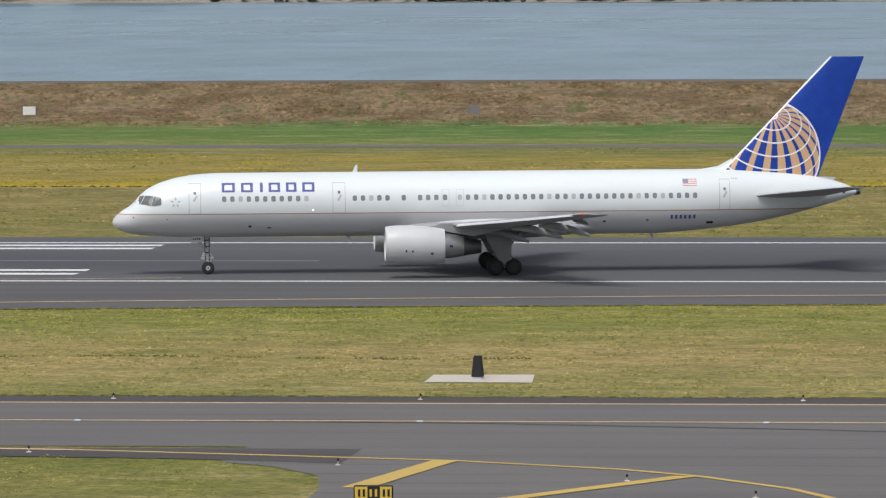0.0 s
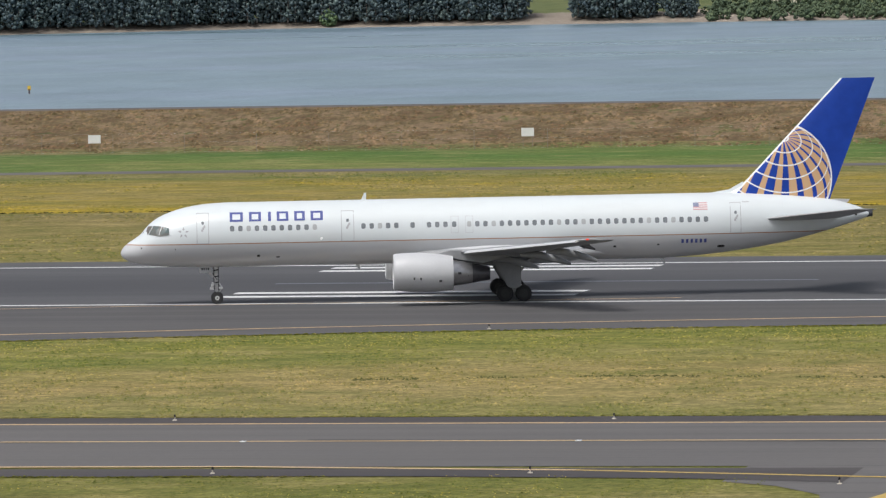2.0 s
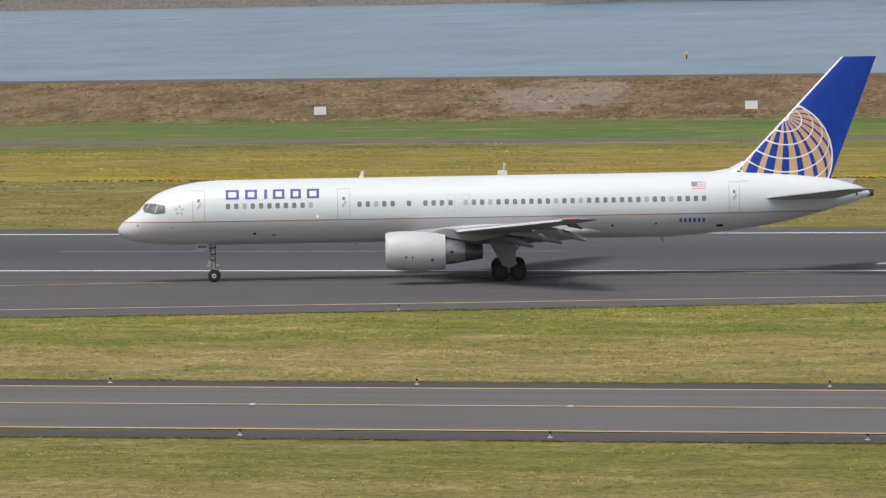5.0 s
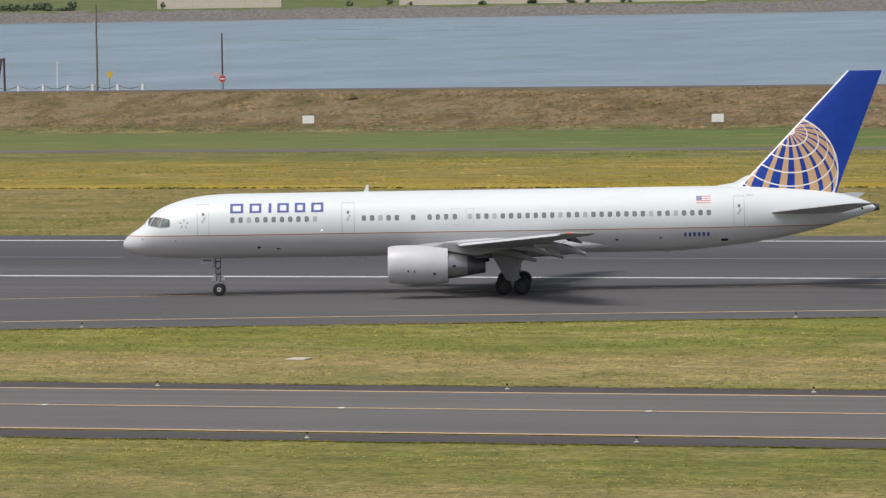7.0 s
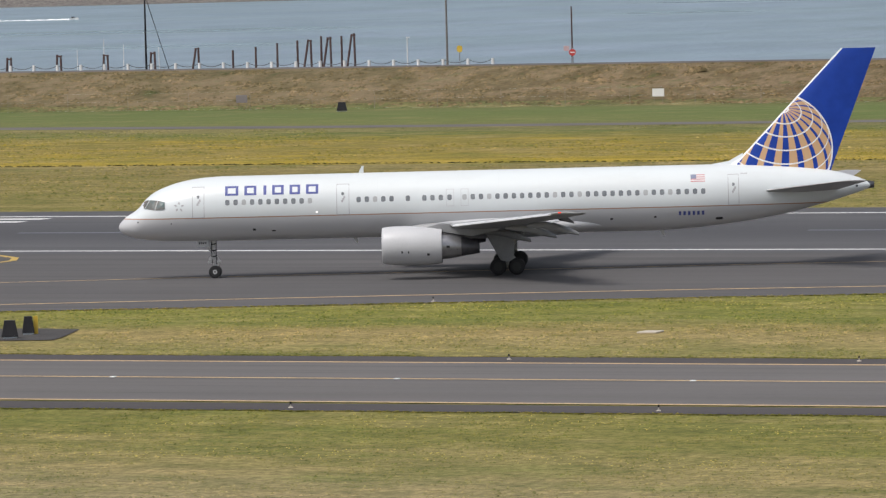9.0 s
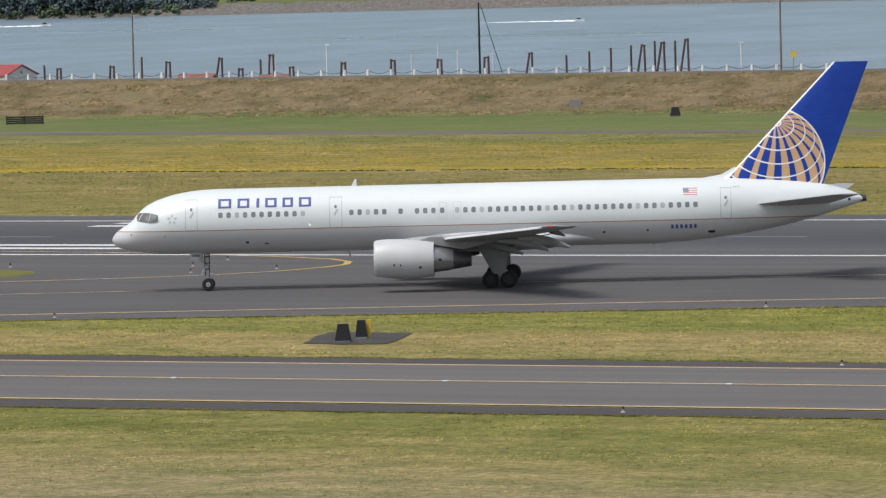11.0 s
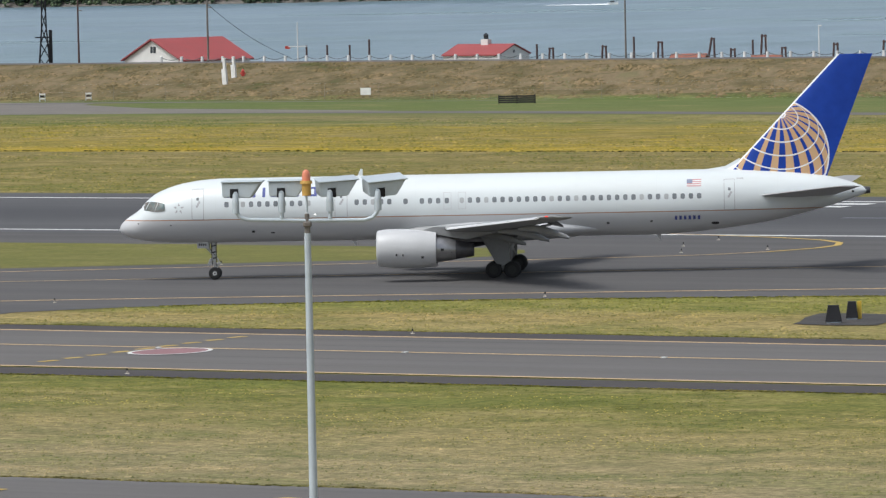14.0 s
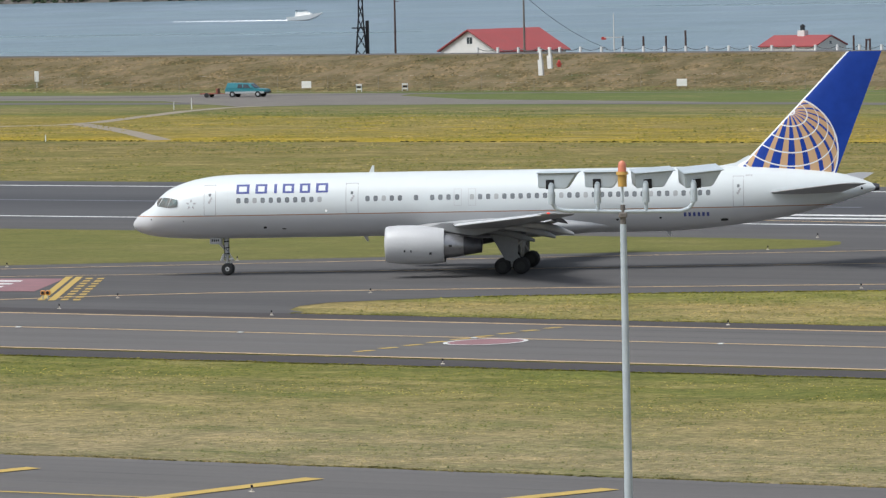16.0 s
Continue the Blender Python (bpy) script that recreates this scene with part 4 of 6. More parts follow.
stripe("exit_loop_line", ARC[9:], 0.4, M["yellow_line"], 0.024, "yellow edge line looping round a grass island")
stripe("exit_loop_line", ARC[3:10], 0.5, M["yellow_bold"], 0.024, "yellow edge line looping round a grass island")
# painted hold position, mandatory panel and holding circle
for off, n in ((0.0, 1), (0.9, 1), (1.9, 9), (2.9, 9)):
    a, b = Vector((-229.4 + off * 0.9, 293.4)), Vector((-243.0 + off * 0.9, 313.8))
    if n == 1:
        stripe("hold_line", [tuple(a), tuple(b)], 0.45, M["yellow_bold"], 0.026, "solid yellow hold line")
    else:
        for i in range(n):
            stripe("hold_dash", [tuple(a.lerp(b, i / n + 0.02)), tuple(a.lerp(b, (i + 0.5) / n + 0.02))], 0.45, M["yellow_bold"], 0.026, "yellow hold line dash")
M["red_paint"] = plain("faded_red_marking", (0.27, 0.14, 0.15), 0.8, vary=0.25, scale=0.8)
mark("mandatory_panel", [(-252, 309.5), (-242.0, 312.0), (-235.4, 300.5), (-247, 298.2)], 0.02, M["red_paint"], "faded red painted mandatory panel")
for i in range(3):
    o = i * 2.6
    mark("panel_bar", [(-250 + o * 0.5, 308.2 - o), (-243.4 + o * 0.5, 309.6 - o), (-242.7 + o * 0.5, 308.4 - o), (-249.4 + o * 0.5, 307.0 - o)], 0.03, M["white_line"], "white bar painted on a red panel")
bm = bmesh.new()
bmesh.ops.create_circle(bm, cap_ends=True, radius=1.85, segments=40, matrix=Matrix.Translation((-182.4, 270.8, 0.026)) @ Matrix.Diagonal((1, 1.25, 1, 1)))
tagged(part("holding_circle", bm, M["red_paint"], None, "faded red painted circle with a white rim", kind="structure"), category="road marking")
ring = [(-182.4 + 1.95 * math.cos(a), 270.8 + 2.45 * math.sin(a)) for a in np.linspace(0, 2 * math.pi, 41)]
stripe("holding_circle_rim", ring, 0.25, M["white_line"], 0.032, "white rim of a painted circle")
for i in range(9):
    y = 262.6 + i * 2.25
    x = -184.8 - 0.03 * i
    stripe("holding_dash", [(x - 0.15, y), (x + 0.15, y + 1.15)], 0.55, M["yellow_bold"], 0.026, "yellow dash across the taxiway")
# thick yellow shoulder bars
for pts in ([(-31.6, 241.1), (-30.4, 241.2), (-28.4, 253.1), (-29.4, 253.6)], [(-25.6, 236.0), (-24.6, 236.0), (-18.1, 246.6), (-19.0, 246.9)],
            [(-146.2, 191.5), (-145.2, 191.2), (-143.9, 202.0), (-145.0, 202.2)], [(-133.0, 196.0), (-132.0, 195.6), (-130.2, 202.3), (-131.2, 202.6)], [(-160.0, 196.0), (-159.0, 196.0), (-157.9, 201.7), (-158.9, 202.0)]):
    mark("shoulder_bar", pts, 0.03, M["yellow_bold"], "thick yellow shoulder bar")
stripe("apron_line", [(-220, 192.0), (-146, 193.0), (-90, 193.4)], 0.35, M["yellow_bold"], 0.02, "yellow apron edge line")
stripe("tyre_track", [(-60, 274.2), (-30, 272.5), (-14, 269.5), (4, 264), (20, 256)], 0.35, plain("tyre_rubber_mark", (0.05, 0.05, 0.052), 0.8, vary=0.3), 0.018, "dark curved tyre track on the taxiway")
bm = bmesh.new()
box(bm, -0.14, 0.14, -0.14, 0.14, 0.0, 0.05, 0.02)
stud = tagged(part("centre_light", bm, M["white_line"], None, "small pale light set in the taxiway centre line"), category="taxiway light", group="lights in the taxiway centre line")
for i in range(1, 18):
    copy_thing(stud, pose(-17.0 - 15.25 * i, 273.25, 0.0))
stud.location = (-17.0, 273.25, 0)

# grass island between runway and exit, and verges
def green(name, pts, z, label):
    ob = paving(name, pts, z, M["grass"], label)
    return tagged(ob, category="grass")


island = [(-900, 363.3), (-240, 363.2), (-225, 362.9), (-217.5, 362.2), (-214.0, 360.4), (-212.3, 357.6), (-211.7, 354.6), (-213.0, 351.8), (-217.5, 348.6), (-225.3, 343.7), (-236, 337.0), (-246.7, 329.8), (-256, 323.2), (-300, 292), (-900, 290)]
green("ground_island", island, 0.008, "mown grass island between runway and exit")

# ---- airfield equipment ----
E_ = dict(
    black=plain("matt_black_paint", (0.018, 0.018, 0.021), 0.6, vary=0.25, scale=2, spec=0.25),
    white=plain("white_paint", (0.72, 0.72, 0.70), 0.5, vary=0.1, scale=1.5),
    orange=plain("orange_paint", (0.62, 0.27, 0.06), 0.5, vary=0.15),
    yellow=plain("yellow_sign_paint", (0.62, 0.42, 0.05), 0.5, vary=0.12),
    grey=plain("galvanised_grey", (0.46, 0.515, 0.555), 0.45, 0.0, vary=0.1, scale=2),
    wood=plain("creosoted_timber", (0.082, 0.05, 0.046), 0.85, vary=0.35, scale=2.0, bump=0.3),
    pole=plain("weathered_pole_timber", (0.165, 0.148, 0.132), 0.85, vary=0.25, scale=2.0),
    roof=plain("red_metal_roof", (0.33, 0.085, 0.085), 0.6, vary=0.15, scale=0.6, spec=0.15),
    wall=plain("white_boarding", (0.70, 0.69, 0.66), 0.6, vary=0.08, scale=0.8),
    glass=plain("dark_window_glass", (0.05, 0.06, 0.07), 0.15, vary=0.3),
    teal=plain("teal_car_paint", (0.03, 0.20, 0.24), 0.35, vary=0.08),
    silver=plain("silver_trim", (0.40, 0.42, 0.43), 0.4, 0.3, vary=0.1),
    backing=plain("weathered_board_back", (0.19, 0.17, 0.17), 0.8, vary=0.15),
    red=plain("hydrant_red", (0.5, 0.05, 0.04), 0.5, vary=0.15),
    rust=plain("rusty_red_frame", (0.25, 0.09, 0.06), 0.7, vary=0.3),
    foam=plain("white_foam", (0.75, 0.78, 0.80), 0.9, vary=0.15, scale=1.0),
    beacon=plain("amber_red_lens", (0.70, 0.24, 0.14), 0.25, vary=0.12, scale=6),
    amber=plain("amber_housing", (0.55, 0.33, 0.08), 0.5, vary=0.15, scale=5),
    chain=plain("chain_steel", (0.10, 0.11, 0.11), 0.6, 0.4, vary=0.2),
)


def edge_light(m):
    t = thing("edge_light", "small taxiway edge light on a pale base plate", "taxiway light", m, "taxiway edge lights")
    bm = bmesh.new()
    bmesh.ops.create_cone(bm, cap_ends=True, segments=12, radius1=0.12, radius2=0.09, depth=0.04, matrix=Matrix.Translation((0, 0, 0.02)))
    part("base_plate", bm, M["concrete"], t, smooth=30)
    bm = bmesh.new()
    tube(bm, (0, 0, 0.03), (0, 0, 0.17), 0.025)
    part("stem", bm, M["concrete"], t)
    bm = bmesh.new()
    bmesh.ops.create_cone(bm, cap_ends=True, segments=10, radius1=0.05, radius2=0.04, depth=0.11, matrix=Matrix.Translation((0, 0, 0.22)))
    part("lens", bm, E_["black"], t, "dark lens cap", smooth=30)
    return t


spots = [(x, 285.8) for x in (4.0, -16.1, -33.7, -48.0, -68.9, -89.2, -104.8, -123.3, -176.8, -207.0)]
spots += [(x, 256.7) for x in (-46.7, -60.3, -74.2, -88.2, -103.6, -121.6, -175.5)]
spots += [(-33.0, 251.2), (-20.7, 244.6), (-15.2, 237.7), (-223.2, 287.2), (-186.3, 316.0), (-213.4, 304.7), (-226.0, 296.5), (-213.6, 350.4), (-225.7, 341.3), (-243.0, 331.8), (-254.4, 321.9),
          (-218.3, 364.6), (-201.2, 359.0), (-206.4, 373.5), (-197.2, 363.5), (-205.0, 366.1), (-143.4, 196.4), (-66.5, 353.2), (-107.5, 341.2), (-146.5, 328.8)]
lamp0 = edge_light(pose(*spots[0], 0.0))
for x, y in spots[1:]:
    copy_thing(lamp0, pose(x, y, 0.012))


def louvre_box(m, w, d, h, label, plate=None):
    t = thing("equipment_box", label, "equipment box", m)
    bm = bmesh.new()
    box(bm, -w / 2, w / 2, -d / 2, d / 2, 0.08, h, 0.02, taper=0.64)
    part("housing", bm, E_["black"], t)
    bm = bmesh.new()
    box(bm, -w * 0.42, w * 0.42, -d * 0.42, d * 0.42, 0.0, 0.08)
    part("plinth", bm, E_["grey"], t)
    bm = bmesh.new()
    box(bm, -w * 0.335, w * 0.335, -d * 0.335, d * 0.335, h, h + 0.03, 0.01)
    part("lid", bm, E_["black"], t)
    if plate:
        bm = bmesh.new()
        box(bm, w * 0.42, w * 0.42 + 0.24, d * 0.10, d * 0.18, 0.0, h * 1.04, 0.01)
        part("side_board", bm, plate, t, "yellow side board")
    return t


paving("pad_concrete", [(-34.9, 301.5), (-30.0, 301.7), (-29.6, 296.5), (-34.8, 296.6)], 0.015, M["concrete"], "pale concrete pad in the grass")
louvre_box(pose(-32.5, 299.2, 0.015, 0, 0, -6), 0.54, 0.56, 1.06, "black tapered equipment box on a concrete pad")
paving("pad_tarred", [(-159.9, 297.4), (-160.6, 299.6), (-161.9, 302.6), (-162.7, 305.9), (-160.2, 306.2), (-157.5, 305.8), (-156.4, 302.6), (-155.6, 300.2), (-154.9, 297.6), (-157.4, 297.0)], 0.015, M["dark_dirt"], "dark tarred pad in the grass")
louvre_box(pose(-158.2, 298.9, 0.015, 0, 0, 28), 0.92, 0.85, 0.92, "black tapered equipment box on a dark pad")
louvre_box(pose(-158.6, 301.8, 0.015, 0, 0, 28), 0.68, 0.66, 0.94, "black tapered equipment box with a yellow board", E_["yellow"])
bm = bmesh.new()
box(bm, -124.0, -122.9, 304.4, 305.6, -0.02, 0.06, 0.02)
tagged(part("cover_slab", bm, M["concrete"], None, "pale concrete cover slab lying in grass"), category="slab")
# lit guidance sign by the connector; its writing is only partly visible
t = thing("guidance_sign", "yellow and black taxiway guidance sign", "airport sign", pose(-29.6, 235.6, -0.1, 0, 0, 4))
bm = bmesh.new()
box(bm, -0.75, 0.75, -0.16, 0.16, 0.15, 0.72, 0.03)
part("cabinet", bm, E_["black"], t)
for x0, x1, m_ in ((-0.70, -0.22, "yellow"), (0.26, 0.70, "yellow")):
    bm = bmesh.new()
    box(bm, x0, x1, -0.172, -0.155, 0.2, 0.68)
    part("face", bm, E_[m_], t)
for x0, m_ in ((-0.58, "black"), (-0.40, "black"), (-0.14, "yellow"), (0.06, "yellow"), (0.36, "black"), (0.54, "black")):
    bm = bmesh.new()
    box(bm, x0, x0 + 0.09, -0.18, -0.165, 0.30, 0.58)
    part("bar", bm, E_[m_], t)
for x in (-0.5, 0.5):
    bm = bmesh.new()
    tube(bm, (x, 0, 0), (x, 0, 0.16), 0.04)
    part("leg", bm, E_["grey"], t)
# orange-topped small marker beside the hold line
t = thing("runway_guard_light", "small orange guard light at the hold line", "airport light", pose(-229.8, 294.4, 0.0, 0, 0, 20))
for x in (-0.16, 0.16):
    bm = bmesh.new()
    box(bm, x - 0.14, x + 0.14, -0.10, 0.10, 0.26, 0.54, 0.05)
    h_ = part("housing", bm, E_["orange"], t)
    bm = bmesh.new()
    tube(bm, (x, -0.13, 0.40), (x, -0.09, 0.40), 0.09, 0.10, 12)
    part("lens", bm, E_["black"], h_)
    bm = bmesh.new()
    tube(bm, (x, 0, 0), (x, 0, 0.27), 0.04)
    part("leg", bm, E_["grey"], t)
# small monitor with a dish in the far meadow
t = thing("meadow_monitor", "pale small monitor station in the meadow", "equipment", pose(-153.6, 518.0, 0.0, 0, 0, 15))
bm = bmesh.new()
box(bm, -0.42, 0.42, -0.35, 0.35, 0.0, 0.62, 0.05)
part("cabinet", bm, E_["white"], t)
bm = bmesh.new()
tube(bm, (0.1, 0, 0.6), (0.22, 0, 1.25), 0.09, 0.14)
part("sensor", bm, E_["grey"], t)

# ---- floodlight mast in the foreground ----
yaw = math.degrees(math.atan2(85.03 - 83.45, -52.64 + 55.10))
mast = thing("floodlight_mast", "pale grey floodlight mast with four lamps and a beacon", "floodlight", pose(-54.0, 84.17, 0.0, 0, 0, yaw))
bm = bmesh.new()
tube(bm, (0, 0, 0), (0, 0, 17.16), 0.115, 0.052, 16)
part("pole", bm, E_["grey"], mast, smooth=30)
bm = bmesh.new()
tube(bm, (0, 0, 0), (0, 0, 0.04), 0.26, None, 16)
part("base_plate", bm, E_["grey"], mast)
bm = bmesh.new()
tube(bm, (0, 0, 17.10), (0, 0, 17.47), 0.05, 0.036, 12)
box(bm, -0.07, 0.07, -0.07, 0.07, 17.26, 17.35, 0.02)
part("collar", bm, E_["pole"], mast, smooth=30)
bm = bmesh.new()
arm = [(-1.135, 17.64), (-1.125, 17.52), (-1.06, 17.43), (-0.93, 17.395), (0.0, 17.36), (0.92, 17.35), (1.05, 17.39), (1.125, 17.48), (1.135, 17.62)]
for a, b in zip(arm, arm[1:]):
    tube(bm, (a[0], 0, a[1]), (b[0], 0, b[1]), 0.034, None, 10)
part("crossarm", bm, E_["grey"], mast, "bent tube crossarm", smooth=40)
for x in (-0.40, 0.37):
    bm = bmesh.new()
    tube(bm, (x, 0, 17.37), (x, 0, 17.62), 0.034, None, 10)
    part("riser", bm, E_["grey"], mast, smooth=40)
for i, x in enumerate((-1.135, -0.40, 0.37, 1.135)):
    bm = bmesh.new()
    tube(bm, (x, 0, 17.50), (x, 0, 17.70), 0.058, None, 12)
    tube(bm, (x, 0, 17.68), (x, 0.02, 17.80), 0.05, 0.045, 12)
    tube(bm, (x, 0.0, 17.80), (x, 0.2, 17.82), 0.04, 0.04, 10)
    part("swivel", bm, E_["grey"], mast, smooth=40)
    head = Matrix.Translation((x, 0.27, 17.86)) @ Matrix.Rotation(radians((-6, -2, 10, 16)[i]), 4, "Z") @ Matrix.Rotation(radians((0, 0, 6, 10)[i]), 4, "X") @ Matrix.Rotation(radians((0, 0, -3, -4)[i]), 4, "Y") @ Matrix.Translation((0, 0, -17.86))
    bm = bmesh.new()
    # hooded housing: deep at the back, raked at the front
    prof = [(-0.19, 17.755), (0.26, 17.74), (0.43, 17.99), (-0.20, 17.99)]
    loft(bm, [[head @ Vector((a, y, z)) for a, z in prof] for y in (-0.20, 0.20)])
    bmesh.ops.bevel(bm, geom=list(bm.edges), offset=0.015, segments=2, affect="EDGES")
    lamp = part("lamp_housing", bm, E_["grey"], mast, "wedge-shaped floodlight housing", smooth=30)
    bm = bmesh.new()
    box(bm, -0.215, 0.455, -0.225, 0.225, 17.985, 18.012, 0.012, head)
    part("hood_lid", bm, E_["grey"], lamp)
    bm = bmesh.new()
    box(bm, -0.065, 0.065, -0.212, -0.19, 17.74, 17.89, 0, head)
    part("yoke_recess", bm, E_["black"], lamp)
bm = bmesh.new()
tube(bm, (0, 0, 17.5), (0, 0, 17.78), 0.018)
part("beacon_stem", bm, E_["grey"], mast)
bm = bmesh.new()
tube(bm, (0, 0, 17.76), (0, 0, 17.95), 0.072, 0.075, 16)
tube(bm, (0, 0, 17.95), (0, 0, 18.0), 0.10, 0.09, 16)
b = part("beacon_base", bm, E_["amber"], mast, "amber beacon base", smooth=30)
bm = bmesh.new()
loft(bm, [[(r * math.cos(a), r * math.sin(a), z) for a in np.linspace(0, 2 * math.pi, 17)[:-1]] for z, r in ((18.0, 0.068), (18.10, 0.066), (18.15, 0.05), (18.175, 0.02))])
part("beacon_lens", bm, E_["beacon"], b, "pale red beacon lens", smooth=60)

# ---- along the levee ----
def post(name, label, category, x, y, z0, z1, r, mat, group="", r1=None, seg=8):
    bm = bmesh.new()
    tube(bm, (0, 0, 0), (0, 0, z1 - z0), r, r1, seg)
    ob = part(name, bm, mat, None, label, smooth=40)
    ob.location = (x, y, z0)
    return tagged(ob, category=category, group=group)


for x, z in ((-72.5, 1.75), (-120.6, 1.75), (-168.7, 1.55), (-218.3, 1.3), (-267.5, 1.4), (-320.3, 1.3), (-417.5, 1.05), (-475.2, 0.95), (-23.0, 1.75)):
    t = thing("notice_board", "plain white board on two posts below the levee", "sign", pose(x, 665.0, 0.0, 0, 0, 12), "boards along the fence")
    bm = bmesh.new()
    box(bm, -0.68, 0.68, -0.02, 0.02, z - 0.45, z + 0.45, 0.01)
    part("board", bm, E_["white"] if x not in (-72.5, -320.3) else E_["backing"], t)
    for q in (-0.5, 0.5):
        bm = bmesh.new()
        tube(bm, (q, 0.05, 0), (q, 0.05, z), 0.022)
        part("leg", bm, E_["pole"], t)
# wire fence: posts and rails
fence = thing("perimeter_fence", "thin grey wire fence on slim posts", "fence", pose(0, 662.5, 0))
for i in range(64):
    bm = bmesh.new()
    tube(bm, (-14 - 8.0 * i, 0, 0), (-14 - 8.0 * i, 0, 2.1), 0.022, None, 6)
    part("post", bm, E_["pole"], fence)
for z in (0.15, 1.2, 2.15):
    bm = bmesh.new()
    tube(bm, (-10, 0, z), (-530, 0, z), 0.0015, None, 4)
    part("wire", bm, E_["grey"], fence)
# dark slatted windbreak and a cabinet in the grass
t = thing("windbreak", "low dark slatted windbreak in the grass", "barrier", pose(-385.4, 648.0, 0.0, 0, 0, 22))
for i in range(2):
    for j in range(4):
        bm = bmesh.new()
        box(bm, -2.2 + i * 2.25, -0.05 + i * 2.25, -0.04, 0.04, 0.1 + j * 0.24, 0.29 + j * 0.24, 0.01)
        part("slat", bm, E_["black"], t)
for x in (-2.2, 0.0, 2.2):
    bm = bmesh.new()
    box(bm, x - 0.06, x + 0.06, 0.04, 0.16, 0.0, 1.12)
    part("post", bm, E_["black"], t)
louvre_box(pose(-303.0, 655.6, 0.0, 0, 0, 20), 1.2, 0.9, 1.05, "dark green-black cabinet in the grass")
# bollards joined by chain on the levee road
chainline = thing("chain_fence", "white bollards joined by a drooping chain", "fence", pose(0, 700.6, 4.0))
bx = np.arange(-303.4, -474.0, -3.31)
for i, x in enumerate(bx):
    bm = bmesh.new()
    tube(bm, (x, 0, -0.3), (x, 0, 0.74), 0.21, 0.19, 10)
    part("bollard", bm, E_["white"], chainline, smooth=40)
    if i:
        bm = bmesh.new()
        xa = bx[i - 1]
        pts = [(xa + (x - xa) * s, 0, 0.66 - 0.42 * (1 - (2 * s - 1) ** 2)) for s in np.linspace(0, 1, 7)]
        for a, b in zip(pts, pts[1:]):
            tube(bm, a, b, 0.045, None, 5, False)
        part("chain", bm, E_["chain"], chainline)
# utility poles
for x, z1, r, mt in ((-401.6, 12.7, 0.13, "pole"), (-310.5, 14.5, 0.14, "pole"), (-293.9, 10.8, 0.12, "wood"), (-487.3, 12.6, 0.15, "wood"), (-466.2, 12.8, 0.15, "pole")):
    t = thing("utility_pole", "weathered timber utility pole on the levee", "pole", pose(x, 703.0, 3.6), "utility poles")
    bm = bmesh.new()
    tube(bm, (0, 0, 0), (0, 0, z1 - 3.6), r, r * 0.75, 10)
    p = part("shaft", bm, E_[mt], t, smooth=40)
    if x in (-466.2, -487.3):
        for h in (0.0, 0.6):
            bm = bmesh.new()
            box(bm, -0.06, 0.7, -0.05, 0.05, z1 - 4.6 - h, z1 - 4.5 - h, 0.01)
            part("bracket", bm, E_["pole"], t)
bm = bmesh.new()
pts = [(-466.0 + 13.0 * s, 703.0, 11.6 - 7.2 * s - 3.0 * s * (1 - s)) for s in np.linspace(0, 1, 12)]
for a, b in zip(pts, pts[1:]):
    tube(bm, a, b, 0.035, None, 5, False)
tagged(part("cable", bm, E_["black"], None, "black cable drooping from a utility pole"), category="cable")
# road signs
t = thing("no_entry_sign", "red and white round road sign with a small board", "road sign", pose(-293.6, 702.3, 3.9, 0, 0, 18))
bm = bmesh.new()
tube(bm, (0, 0, 0), (0, 0, 1.9), 0.04)
part("post", bm, E_["grey"], t)
bm = bmesh.new()
bmesh.ops.create_cone(bm, cap_ends=True, segments=20, radius1=0.42, radius2=0.42, depth=0.03, matrix=Matrix.Translation((0, -0.06, 1.35)) @ Matrix.Rotation(radians(90), 4, "X"))
d = part("disc", bm, E_["red"], t)
bm = bmesh.new()
box(bm, -0.3, 0.3, -0.095, -0.076, 1.28, 1.42)
part("bar", bm, E_["white"], d)
bm = bmesh.new()
box(bm, -1.05, -0.35, -0.05, -0.02, 1.55, 2.15, 0.02)
part("board", bm, plain("faded_pink_board", (0.5, 0.36, 0.36), 0.6), t)
t = thing("yellow_sign", "yellow road sign on a post", "road sign", pose(-308.4, 702.0, 3.9, 0, 0, 18))
bm = bmesh.new()
tube(bm, (0, 0, 0), (0, 0, 2.3), 0.04)
part("post", bm, E_["pole"], t)
bm = bmesh.new()
loft(bm, [[(0.38 * math.cos(a), y, 2.0 + 0.45 * math.sin(a)) for a in np.linspace(0, 2 * math.pi, 9)[:-1]] for y in (-0.05, -0.02)])
part("panel", bm, E_["yellow"], t)
for x, z1 in ((-372.3, 7.9), (-314.9, 7.4)):
    t = thing("road_lamp", "slim white road lamp", "street lamp", pose(x, 700.9, 3.8), "white road lamps")
    bm = bmesh.new()
    tube(bm, (0, 0, 0), (0, 0, z1 - 3.8), 0.09, 0.06)
    part("column", bm, E_["white"], t, smooth=40)
    bm = bmesh.new()
    box(bm, -0.12, 0.34, -0.1, 0.1, z1 - 3.86, z1 - 3.72, 0.03)
    part("lantern", bm, E_["white"], t)
